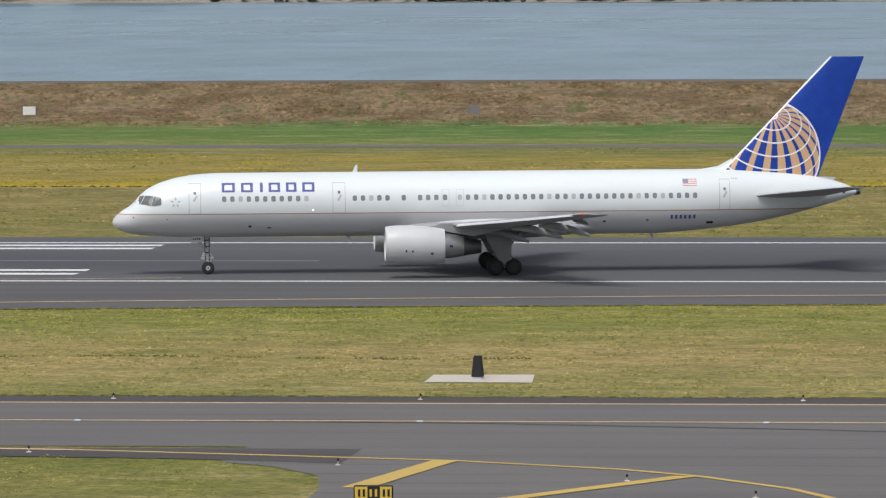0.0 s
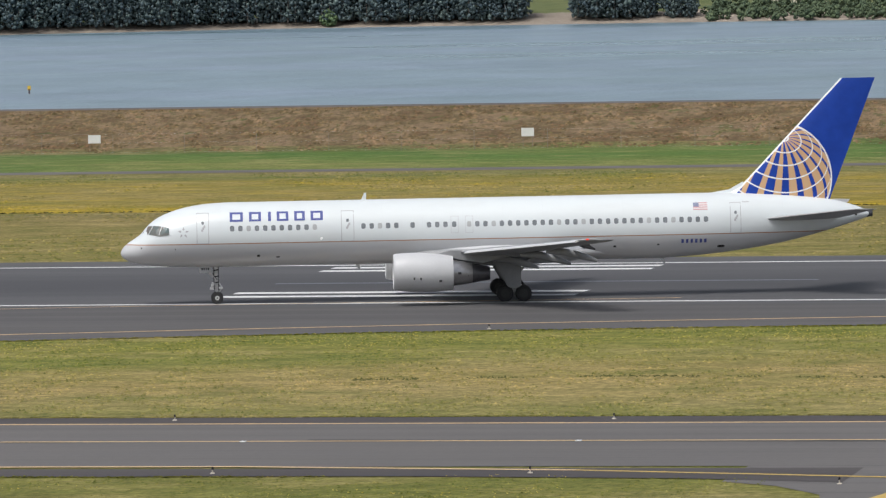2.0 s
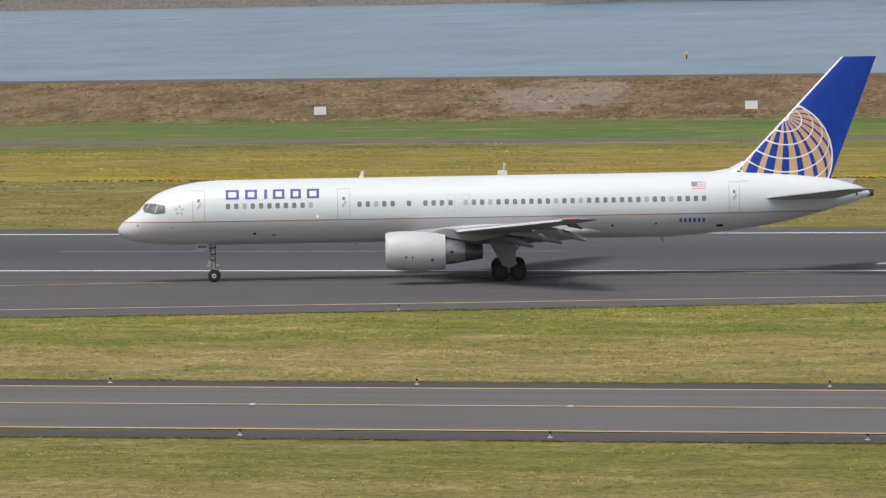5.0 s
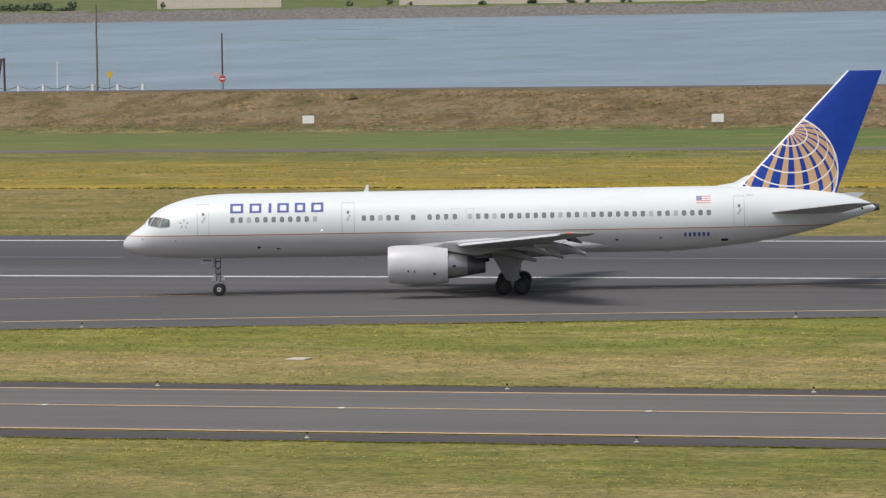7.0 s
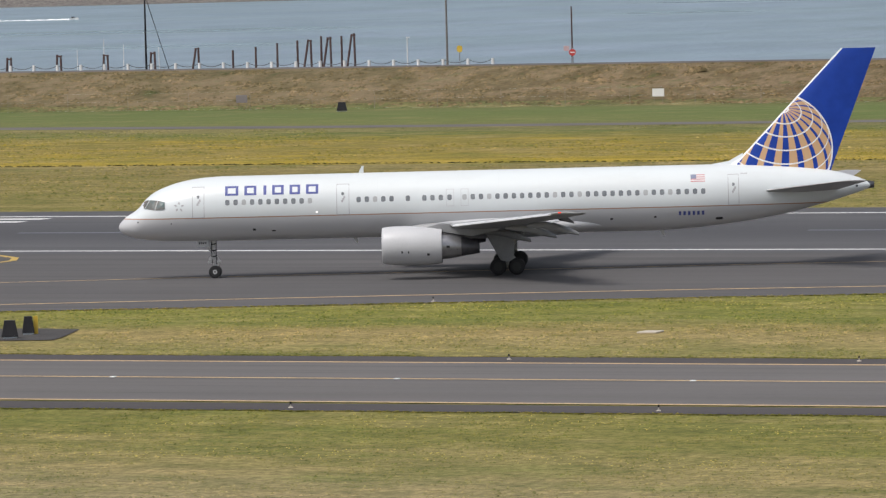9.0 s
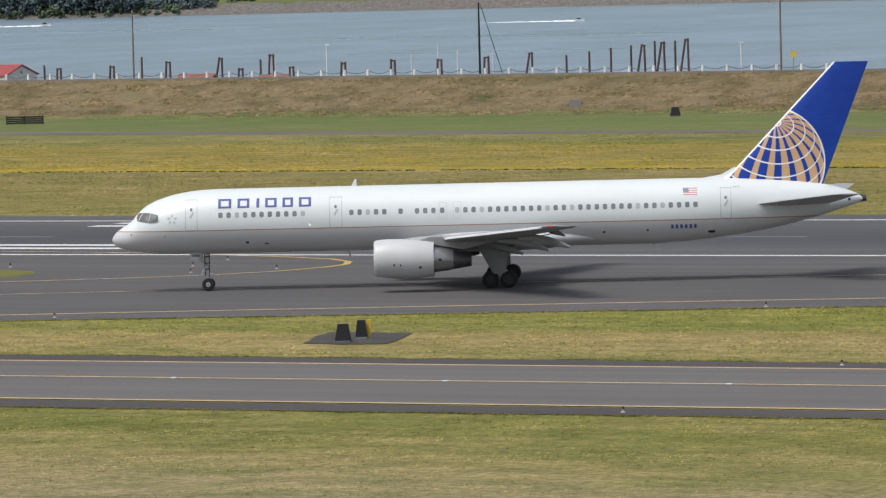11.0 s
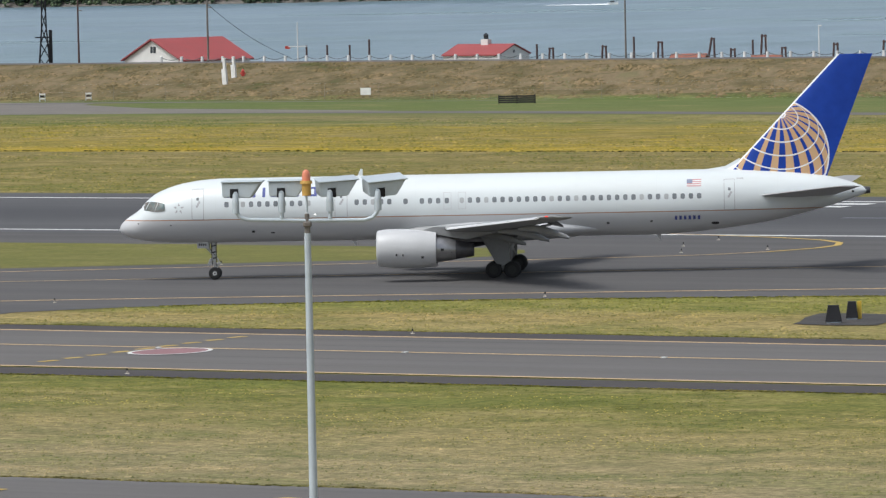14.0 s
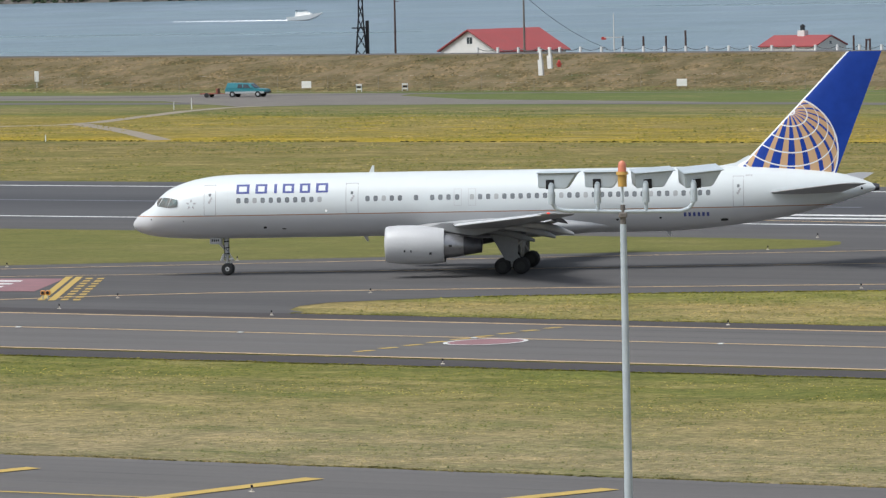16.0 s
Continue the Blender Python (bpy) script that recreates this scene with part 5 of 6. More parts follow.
# marina pilings behind the levee
def piling(x, top, kind):
    t = thing("piling", "dark creosoted timber piling in the marina", "piling", pose(x, 735.0, -6.0, 0, 0, random.uniform(-4, 12)), "marina pilings")
    legs = {1: [(0, 0)], 2: [(-1.0, -0.26), (0.5, 0.22)], 3: [(-2.3, -0.12), (0.38, 0.20)]}[kind]
    for a, b in legs:
        bm = bmesh.new()
        tube(bm, (a, 0, 0), (b, 0, top + 6.0 + random.uniform(-0.12, 0.08)), 0.17, 0.14, 9)
        part("timber", bm, E_["wood"], t, smooth=40)
    if kind > 1:
        bm = bmesh.new()
        box(bm, legs[0][1] - 0.16, legs[-1][1] + 0.16, -0.12, 0.12, top + 5.72, top + 5.92, 0.02)
        part("cap", bm, E_["wood"], t)


for x, top, kind in ((-433.8, 5.1, 1), (-431.5, 4.7, 2), (-423.2, 4.9, 2), (-418.6, 6.0, 1), (-414.5, 5.4, 2), (-406.5, 5.8, 3), (-403.4, 4.3, 2), (-400.4, 5.5, 1), (-398.7, 6.1, 2), (-395.7, 4.5, 2), (-387.9, 4.9, 2), (-380.5, 5.2, 2),
                     (-373.6, 5.2, 2), (-366.7, 5.4, 2), (-360.3, 5.9, 3), (-355.1, 5.5, 1), (-351.8, 5.8, 1), (-348.7, 6.3, 1), (-345.8, 6.5, 1), (-344.1, 6.7, 3), (-342.4, 7.1, 1), (-341.3, 7.0, 3), (-339.5, 7.1, 1), (-337.9, 7.3, 3),
                     (-471.0, 5.3, 1), (-467.6, 5.3, 1), (-463.9, 5.3, 1), (-460.7, 6.1, 1)):
    piling(x, top, kind)
for x, top in ((-402.3, 5.6), (-377.9, 7.1), (-375.0, 6.3), (-381.8, 5.7), (-369.5, 5.8)):
    t = thing("moored_sailboat", "moored sailing boat whose white mast shows", "boat", pose(x, 742.0, -4.4, 0, random.uniform(-2, 2), 70), "moored sailing boats")
    bm = bmesh.new()
    loft(bm, [[(u, -w, 0.9), (u, w, 0.9), (u, w * 0.6, 0.0), (u, 0, -0.4), (u, -w * 0.6, 0.0)] for u, w in ((-4, 0.9), (-1, 1.3), (2, 1.1), (4.3, 0.06))])
    part("hull", bm, E_["white"], t)
    bm = bmesh.new()
    tube(bm, (0.5, 0, 0.8), (0.5, 0, top + 4.4), 0.075, 0.05)
    part("mast", bm, E_["white"], t, smooth=40)
t = thing("derrick_mast", "dark steel derrick mast with a stay", "mast", pose(-356.2, 712.0, 0.5))
bm = bmesh.new()
tube(bm, (0, 0, 0), (0, 0, 12.3), 0.17, 0.10, 10)
part("mast", bm, E_["black"], t, smooth=40)
bm = bmesh.new()
tube(bm, (0.3, 0, 11.9), (3.4, 0, 2.6), 0.05, 0.05, 6)
part("stay", bm, E_["black"], t)
# houses
def house(m, length, width, eave, ridge, label, wins=(), o=0.45, roof="roof"):
    t = thing("boathouse", label, "house", m, "red-roofed marina houses")
    bm = bmesh.new()
    L, W = length / 2, width / 2
    loft(bm, [[(x, -W, 0), (x, W, 0), (x, W, eave), (x, 0, ridge), (x, -W, eave)] for x in (-L, L)])
    w = part("wall", bm, E_["wall"], t, "white boarded walls")
    for s in (-1, 1):
        bm = bmesh.new()
        k = (ridge - eave) / W
        pts = [(s * (W + o), eave - k * o), (0, ridge), (0, ridge + 0.16), (s * (W + o), eave - k * o + 0.16)]
        loft(bm, [[(x, y, z + 0.02) for y, z in pts] for x in (-L - o, L + o)])
        part("roof", bm, E_[roof], t, "red metal roof slope")
    for x, y, z, ww, hh, face in wins:
        bm = bmesh.new()
        if face == "x":
            box(bm, x - 0.04, x + 0.04, y - ww / 2, y + ww / 2, z - hh / 2, z + hh / 2)
        else:
            box(bm, x - ww / 2, x + ww / 2, y - 0.04, y + 0.04, z - hh / 2, z + hh / 2)
        wd = part("window", bm, E_["glass"], t)
        bm = bmesh.new()
        if face == "x":
            box(bm, x - 0.055, x + 0.055, y - 0.04, y + 0.04, z - hh / 2, z + hh / 2)
        else:
            box(bm, x - 0.04, x + 0.04, y - 0.055, y + 0.055, z - hh / 2, z + hh / 2)
        part("mullion", bm, E_["white"], wd)
    return t


house(pose(-490.7, 734.6, 1.0, 0, 0, 69), 11.6, 14.0, 2.55, 5.4, "large white boathouse with a red metal roof", ((-5.8, 0.0, 4.0, 1.3, 0.9, "x"),))
h2 = house(pose(-437.2, 727.3, 0.85, 0, 0, 3), 8.4, 9.0, 3.1, 4.4, "small white clubhouse with a red roof and cupola", ((4.2, 0.0, 3.55, 0.5, 0.4, "x"),), 0.2)
bm = bmesh.new()
box(bm, -0.55, 0.55, -0.55, 0.55, 4.35, 5.2, 0.03)
cup = part("cupola", bm, E_["wall"], h2)
bm = bmesh.new()
tube(bm, (0, 0, 5.2), (0, 0, 5.7), 0.34, None, 8)
part("lantern", bm, E_["glass"], cup)
bm = bmesh.new()
tube(bm, (0, 0, 5.7), (0, 0, 6.05), 0.46, 0.05, 8)
part("cap", bm, E_["black"], cup)
house(pose(-409.0, 733.0, -0.75, 0, 0, 4), 4.4, 5.0, 2.6, 4.3, "small boathouse with a dull red roof", roof="rust")
house(pose(-397.2, 733.0, -1.1, 0, 0, 4), 3.6, 5.0, 2.6, 4.4, "small boathouse with a dull red roof", roof="rust")
# signal mast with a yard
t = thing("signal_mast", "white signal mast with a yard and small flag", "mast", pose(-459.6, 715.0, 1.0, 0, 0, 35))
bm = bmesh.new()
tube(bm, (0, 0, 0), (0, 0, 7.9), 0.10, 0.06)
part("mast", bm, E_["white"], t, smooth=40)
bm = bmesh.new()
tube(bm, (-1.3, 0, 4.6), (1.3, 0, 4.6), 0.06)
part("yard", bm, E_["white"], t)
bm = bmesh.new()
box(bm, -1.7, -1.05, -0.01, 0.01, 4.3, 4.7)
part("flag", bm, E_["red"], t)
# lattice tower
t = thing("lattice_tower", "dark steel lattice tower by the river", "tower", pose(-506.3, 722.0, 2.0, 0, 0, 30))
C = [(-1, -1), (1, -1), (1, 1), (-1, 1)]
wz = lambda z: 0.85 - 0.082 * z if z < 6.3 else 0.33 - 0.02 * (z - 6.3)
for a, b in C:
    bm = bmesh.new()
    lv = [0, 2.1, 4.2, 6.3, 8.4, 10.5]
    for z0, z1 in zip(lv, lv[1:]):
        tube(bm, (a * wz(z0), b * wz(z0), z0), (a * wz(z1), b * wz(z1), z1), 0.075, None, 6)
    part("leg", bm, E_["black"], t)
for z0, z1 in zip(lv, lv[1:]):
    for i in range(4):
        (a, b), (c, d) = C[i], C[(i + 1) % 4]
        bm = bmesh.new()
        tube(bm, (a * wz(z0), b * wz(z0), z0), (c * wz(z1), d * wz(z1), z1), 0.042, None, 5)
        tube(bm, (c * wz(z0), d * wz(z0), z0), (a * wz(z1), b * wz(z1), z1), 0.042, None, 5)
        part("brace", bm, E_["black"], t)
bm = bmesh.new()
box(bm, -1.25, 1.1, -0.6, 0.6, 5.0, 5.16)
part("platform", bm, E_["black"], t)
bm = bmesh.new()
box(bm, 0.68, 1.12, -0.35, 0.35, 0.0, 6.1, 0.03)
part("cabinet", bm, E_["black"], t)
# white marker posts and a hydrant on the slope
for x, y, z0, z1 in ((-445.1, 675.0, 1.5, 5.1), (-447.0, 680.0, 2.4, 5.2)):
    t = thing("marker_post", "leaning white stepped marker post on the slope", "post", pose(x, y, z0, 0, -3, 0))
    bm = bmesh.new()
    box(bm, -0.34, 0.34, -0.2, 0.2, -0.4, (z1 - z0) * 0.62, 0.05)
    part("shaft", bm, E_["white"], t)
    bm = bmesh.new()
    box(bm, -0.10, 0.28, -0.18, 0.18, (z1 - z0) * 0.62, z1 - z0, 0.05)
    part("head", bm, E_["white"], t)
t = thing("fire_hydrant", "red fire hydrant on the levee slope", "hydrant", pose(-446.6, 681.5, 2.6))
bm = bmesh.new()
tube(bm, (0, 0, -0.4), (0, 0, 0.7), 0.26, 0.22, 10)
part("barrel", bm, E_["red"], t, smooth=40)
bm = bmesh.new()
tube(bm, (0, 0, 0.7), (0, 0, 0.95), 0.22, 0.05, 10)
part("bonnet", bm, E_["red"], t)
bm = bmesh.new()
tube(bm, (-0.4, 0, 0.35), (0.4, 0, 0.35), 0.1)
part("outlet", bm, E_["red"], t)
for x, y in ((-465.3, 665.8), (-459.6, 668.0)):
    t = thing("road_barricade", "white folding barricade with dark stripes", "barricade", pose(x, y - 3, 0.0, 0, 0, 25), "barricades at the gate")
    for j in range(3):
        bm = bmesh.new()
        box(bm, -0.38, 0.38, -0.03, 0.03, 0.3 + j * 0.28, 0.5 + j * 0.28, 0.01)
        part("board", bm, E_["white"] if j != 1 else E_["black"], t)
    for q in (-0.34, 0.34):
        bm = bmesh.new()
        tube(bm, (q, -0.2, 0), (q, 0.02, 1.1), 0.03)
        tube(bm, (q, 0.2, 0), (q, 0.0, 1.1), 0.03)
        part("leg", bm, E_["grey"], t)
for x, y, h in ((-449.3, 601.4, 0.95), (-448.0, 603.2, 1.35), (-399.6, 512.6, 0.7)):
    post("marker_stake", "white marker stake beside the path", "stake", x, y, 0.0, h, 0.06, E_["white"], "white marker stakes")
t = thing("post_sign", "narrow white sign on a post", "sign", pose(-522.0, 668.0, 0.2, 0, 0, 25))
bm = bmesh.new()
tube(bm, (0, 0, 0), (0, 0, 2.6), 0.04)
part("post", bm, E_["grey"], t)
bm = bmesh.new()
box(bm, -0.3, 0.3, -0.07, -0.04, 1.2, 2.6, 0.02)
part("panel", bm, E_["white"], t)
# teal pickup with a canopy, and its trailer
t = thing("pickup_truck", "teal pickup with canopy and silver lower trim", "truck", pose(-470.8, 646.0, 0.0, 0, 0, 14))
bm = bmesh.new()
low = [(-2.8, 0.95), (-2.75, 0.55), (2.6, 0.5), (2.75, 0.7), (2.7, 1.0), (1.4, 1.13), (0.95, 1.15), (-2.78, 1.15)]
loft(bm, [[(x, y, z) for x, z in low] for y in (-0.98, 0.98)])
bmesh.ops.bevel(bm, geom=list(bm.edges), offset=0.06, segments=2, affect="EDGES")
body = part("body", bm, E_["teal"], t, smooth=35)
bm = bmesh.new()
cab = [(-2.7, 1.12), (1.3, 1.12), (0.55, 1.78), (-2.5, 1.84)]
loft(bm, [[(x, y * (1 if z < 1.3 else 0.86), z) for x, z in cab] for y in (-0.95, 0.95)])
bmesh.ops.bevel(bm, geom=list(bm.edges), offset=0.06, segments=2, affect="EDGES")
cabp = part("cab", bm, E_["teal"], t, smooth=35)
for pts in ([(-1.05, 1.2), (-0.4, 1.2), (-0.45, 1.66), (-1.0, 1.68)], [(-0.28, 1.2), (0.72, 1.2), (0.35, 1.62), (-0.3, 1.66)]):
    for s in (-1, 1):
        bm = bmesh.new()
        loft(bm, [[(x, s * (0.965 - (z - 1.12) * 0.18 + e), z) for x, z in pts] for e in (0.0, 0.02)])
        part("side_window", bm, E_["glass"], cabp)
bm = bmesh.new()
loft(bm, [[(0.66 + e, -0.7, 1.70), (1.26 + e, -0.78, 1.20), (1.26 + e, 0.78, 1.20), (0.66 + e, 0.7, 1.70)] for e in (0.0, 0.04)])
part("windscreen", bm, E_["glass"], cabp)
for s in (-1, 1):
    bm = bmesh.new()
    box(bm, -2.7, 2.6, s * 0.985 - 0.02, s * 0.985 + 0.02, 0.48, 0.74, 0.01)
    part("lower_trim", bm, E_["silver"], t)
bm = bmesh.new()
box(bm, 2.62, 2.86, -0.95, 0.95, 0.45, 0.66, 0.04)
part("bumper", bm, E_["black"], t)
for x in (-1.75, 1.75):
    for s in (-1, 1):
        bm = bmesh.new()
        tube(bm, (x, s * 0.78, 0.39), (x, s * 1.03, 0.39), 0.39, None, 18)
        wh = part("wheel", bm, A["tyre"], t, "black tyre", smooth=40)
        bm = bmesh.new()
        tube(bm, (x, s * 1.0, 0.39), (x, s * 1.045, 0.39), 0.22, 0.18, 14)
        part("rim", bm, E_["silver"], wh)
t = thing("small_trailer", "low rusty red flatbed trailer behind the pickup", "trailer", pose(-475.4, 644.7, 0.0, 0, 0, 14))
bm = bmesh.new()
box(bm, -1.5, 0.9, -0.75, 0.75, 0.42, 0.58, 0.02)
part("deck", bm, E_["rust"], t)
bm = bmesh.new()
tube(bm, (0.9, 0, 0.48), (2.5, 0, 0.48), 0.05)
part("drawbar", bm, E_["rust"], t)
bm = bmesh.new()
box(bm, 0.55, 0.85, -0.4, 0.4, 0.58, 1.15, 0.04)
part("winch", bm, E_["rust"], t)
for s in (-1, 1):
    bm = bmesh.new()
    tube(bm, (-0.5, s * 0.76, 0.3), (-0.5, s * 0.95, 0.3), 0.3, None, 16)
    part("wheel", bm, A["tyre"], t, smooth=40)
# gravel tracks
worn = plain("worn_grey_gravel", (0.165, 0.148, 0.13), 0.9, vary=0.3, scale=0.25)
mark("levee_apron", [(-560, 637), (-560, 648), (-489, 653), (-487, 659), (-455, 662), (-450, 650), (-430, 636), (-400, 629), (-385, 624), (-440, 616), (-446, 611), (-473, 631)], 0.003, worn, "worn grey gravel apron at the foot of the levee")
stripe("track_gravel", [(-560, 548), (-470, 549), (-436.7, 551.9), (-431.2, 555.2), (-431.7, 563.3), (-438.1, 580.1), (-444.7, 597.7), (-446.9, 608.6), (-446, 614)], 2.4, M["gravel"], 0.006, "pale gravel track through the meadow")
stripe("track_branch", [(-430, 558), (-415.1, 544.5), (-403.1, 532.7), (-388, 517)], 2.3, M["gravel"], 0.01, "grey track branch in the meadow")
stripe("track_levee", [(-560, 640), (-500, 640), (-475, 649), (-455, 657), (-430, 660.5), (-400, 661.2), (-385, 661.4)], 4.0, M["road"], 0.008, "grey service track at the foot of the levee")

# ---- the river and the far bank ----
SHORE = ([-3600, -1400, -1250, -1064, -900, -700, -550, -450, -300, -150, 2800], [1720, 1730, 1775, 1815, 1880, 1915, 1945, 2008, 2006, 1975, 1950])
shore_y = lambda x: float(np.interp(x, *SHORE))
bm = bmesh.new()
flat(bm, rect(-3600, 2800, 705, 2300), -4.4)
tagged(part("water", bm, M["water"], None, "wide blue-grey river with small ripples", kind="structure"), category="river")


def bank_mat():
    k = Nodes("far_bank_ground")
    x, y, z = k.xyz()
    a = k.noise(0.12, 5, 0.6)
    b = k.noise(0.9, 4, 0.7)
    stone = k.ramp(b, [(0.3, (0.09, 0.085, 0.08)), (0.7, (0.24, 0.22, 0.20))])
    grass = k.ramp(a, [(0.3, (0.09, 0.12, 0.05)), (0.7, (0.17, 0.18, 0.08))])
    sand = k.ramp(b, [(0.3, (0.24, 0.20, 0.16)), (0.7, (0.36, 0.31, 0.26))])
    east = k.math("GREATER_THAN", k.math("ADD", x, k.range(a, 0.3, 0.7, -25.0, 25.0)), -535.0)
    low = k.mix(east, stone, sand)
    top = k.math("GREATER_THAN", z, k.range(a, 0.3, 0.7, -1.6, -0.4))
    col = k.mix(top, low, grass)
    k.bump(b, 0.8, 0.6)
    return k.done(col, 0.95, 0, 0.1)


bm = bmesh.new()
xs = np.concatenate([np.arange(-3600, -1400, 200), np.arange(-1400, 60, 15), np.arange(100, 2801, 300)])
prof = [(-10, -7.0), (0, -4.4), (2.5, -3.6), (9, -1.1), (12, -0.6), (40, 0.3), (140, 2.0), (900, 6.0), (3000, 20.0)]
rows = []
for dy, z in prof:
    rows.append([bm.verts.new((x, shore_y(x) + dy + (2.5 * noise.noise((x * 0.03, dy, 0.0)) if dy < 30 else 0), z if x < -535 or dy > 14 else -4.4 + (z + 4.4) * 0.55)) for x in xs])
for a, b in zip(rows, rows[1:]):
    for i in range(len(xs) - 1):
        bm.faces.new((a[i], a[i + 1], b[i + 1], b[i]))
tagged(part("far_bank", bm, bank_mat(), None, "far river bank with riprap, beach and grass", smooth=60, kind="structure"), category="river bank")


def leaf_mat(name, dark, light):
    k = Nodes(name)
    g = k.n.new("ShaderNodeNewGeometry")
    n = k.noise(0.08, 3)
    f = k.math("ADD", k.math("MULTIPLY", g.outputs["Random Per Island"], 0.6), k.math("MULTIPLY", n, 0.5))
    return k.done(k.ramp(f, [(0.15, dark), (0.9, light)]), 0.8, 0, 0.15)


# distance haze is painted into the far woods as a blue-grey tint
FOL_HAZE = leaf_mat("hazed_far_foliage", (0.085, 0.118, 0.14), (0.125, 0.165, 0.15))
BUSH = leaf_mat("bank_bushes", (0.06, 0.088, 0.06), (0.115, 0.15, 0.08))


def clump_mesh(name, centres, mat, label, category):
    """Many small uneven leaf clumps joined in one mesh: (x, y, z, size)."""
    c = np.asarray(centres, float)
    base = np.array([(1, 0, 0), (-1, 0, 0), (0, 1, 0), (0, -1, 0), (0, 0, 1), (0, 0, -1)], float)
    tri = np.array([(0, 2, 4), (2, 1, 4), (1, 3, 4), (3, 0, 4), (2, 0, 5), (1, 2, 5), (3, 1, 5), (0, 3, 5)])
    r = np.random.default_rng(5)
    v = base[None] * c[:, None, 3:4] * r.uniform(0.5, 1.25, (len(c), 6, 1)) + r.normal(0, 0.22, (len(c), 6, 3)) * c[:, None, 3:4] + c[:, None, :3]
    f = (tri[None] + (np.arange(len(c)) * 6)[:, None, None]).reshape(-1, 3)
    me = bpy.data.meshes.new(name)
    me.from_pydata(v.reshape(-1, 3).tolist(), [], f.tolist())
    me.polygons.foreach_set("use_smooth", [True] * len(me.polygons))
    me.materials.append(mat)
    return tagged(new(name, me), label, category, kind="stuff")


rng = np.random.default_rng(11)
trees, trunks = [], bmesh.new()


def grow(x, y, z, h, w, n, out):
    for _ in range(n):
        s = rng.uniform(0.0, 1.0) ** 0.8
        rad = w * (math.sin(math.pi * min(0.97, 0.10 + 0.86 * s)) ** 0.75) * rng.uniform(0.35, 1.05)
        a = rng.uniform(0, 2 * math.pi)
        out.append((x + rad * math.cos(a), y + rad * math.sin(a), z + h * (0.04 + 0.96 * s), rng.uniform(0.32, 0.85)))


def wood(x0, x1, step, rows_, hmin, hmax, deep=3.5, off=9):
    x = x0
    while x < x1:
        for r_ in range(rows_):
            xx = x + rng.uniform(-step, step) * 0.5
            yy = shore_y(xx) + off + r_ * deep + rng.uniform(-2, 2)
            h = rng.uniform(hmin, hmax)
            tube(trunks, (xx, yy + 1.5, -2.5), (xx + rng.uniform(-0.5, 0.5), yy + 1.5, -2.5 + h * 0.7), 0.2, 0.06, 6, False)
            grow(xx, yy, -3.0, h, rng.uniform(2.8, 4.8), 190, trees)
        x += step


wood(-560, -366, 3.2, 5, 15, 22, 3.5, 4)
wood(-347, -322, 3.2, 5, 14, 20, 3.5, 5)
wood(-318, -306, 4.0, 2, 9, 13)
wood(-1420, -1046, 4.5, 4, 9, 17, 3.5, 4)
wood(-1046, -1020, 4.0, 1, 3, 6)
clump_mesh("far_woods", trees, FOL_HAZE, "mixed woods along the far bank, tinted blue-grey for haze", "woods")
tagged(part("far_woods_trunks", trunks, E_["pole"], None, "slim trunks of the far woods", kind="stuff"), category="woods")
low = []
for _ in range(1000):
    x = rng.uniform(-306, -60)
    d = rng.uniform(0, 34)
    grow(x, shore_y(x) + d, -3.9 + 0.06 * d, rng.uniform(2.2, 5.2) * (0.62 + d / 45), rng.uniform(1.0, 2.4), 18, low)
for _ in range(420):
    x = rng.uniform(-1420, -1028)
    grow(x, shore_y(x) + rng.uniform(0, 9), -4.2, rng.uniform(1.5, 4.0), rng.uniform(1.0, 2.2), 16, low)
for _ in range(150):
    x = rng.choice([rng.uniform(-900, -850), rng.uniform(-880, -600), rng.uniform(-575, -540), rng.uniform(-1080, -1010)])
    grow(x, shore_y(x) + rng.uniform(13, 30), -0.9, rng.uniform(1.0, 3.2), rng.uniform(1.0, 2.2), 16, low)
clump_mesh("bank_bushes", low, BUSH, "low green bushes along the far bank", "bushes")
# bright single willow at the water
one = []
grow(-430.0, shore_y(-430) + 2, -4.0, 5.2, 3.0, 180, one)
clump_mesh("willow", one, leaf_mat("willow_leaves", (0.11, 0.17, 0.09), (0.18, 0.25, 0.12)), "round light green willow at the waterline", "tree")

# houses over there
t = thing("riverside_house", "cream riverside house with large windows", "house", pose(-282.0, 2048.0, 1.0, 0, 0, 8))
bm = bmesh.new()
box(bm, -11, 11, -5, 5, 0, 7.0)
part("wall", bm, plain("cream_render", (0.62, 0.57, 0.46), 0.7, vary=0.08, scale=0.3), t)
for i in range(7):
    bm = bmesh.new()
    box(bm, -7.6 + i * 1.55, -6.3 + i * 1.55, -5.06, -4.98, 1.9, 5.4)
    w = part("window", bm, E_["glass"], t)
    bm = bmesh.new()
    box(bm, -7.6 + i * 1.55, -6.3 + i * 1.55, -5.1, -5.05, 3.5, 3.7)
    part("transom", bm, E_["white"], w)
for i in range(2):
    bm = bmesh.new()
    box(bm, 5.2 + i * 2.8, 6.6 + i * 2.8, -5.06, -4.98, 2.2, 3.8)
    part("window", bm, E_["glass"], t)
bm = bmesh.new()
loft(bm, [[(x, -5.8, 6.9), (x, 5.8, 6.9), (x, 0, 10)] for x in (-11.6, 11.6)])
part("roof", bm, E_["pole"], t)
t = thing("riverside_house", "grey riverside house half hidden by bushes", "house", pose(-222.0, 2040.0, 0.8, 0, 0, 4))
bm = bmesh.new()
box(bm, -18, 16, -5, 5, 0, 6.0)
part("wall", bm, plain("grey_siding", (0.38, 0.37, 0.36), 0.7, vary=0.1, scale=0.3), t)
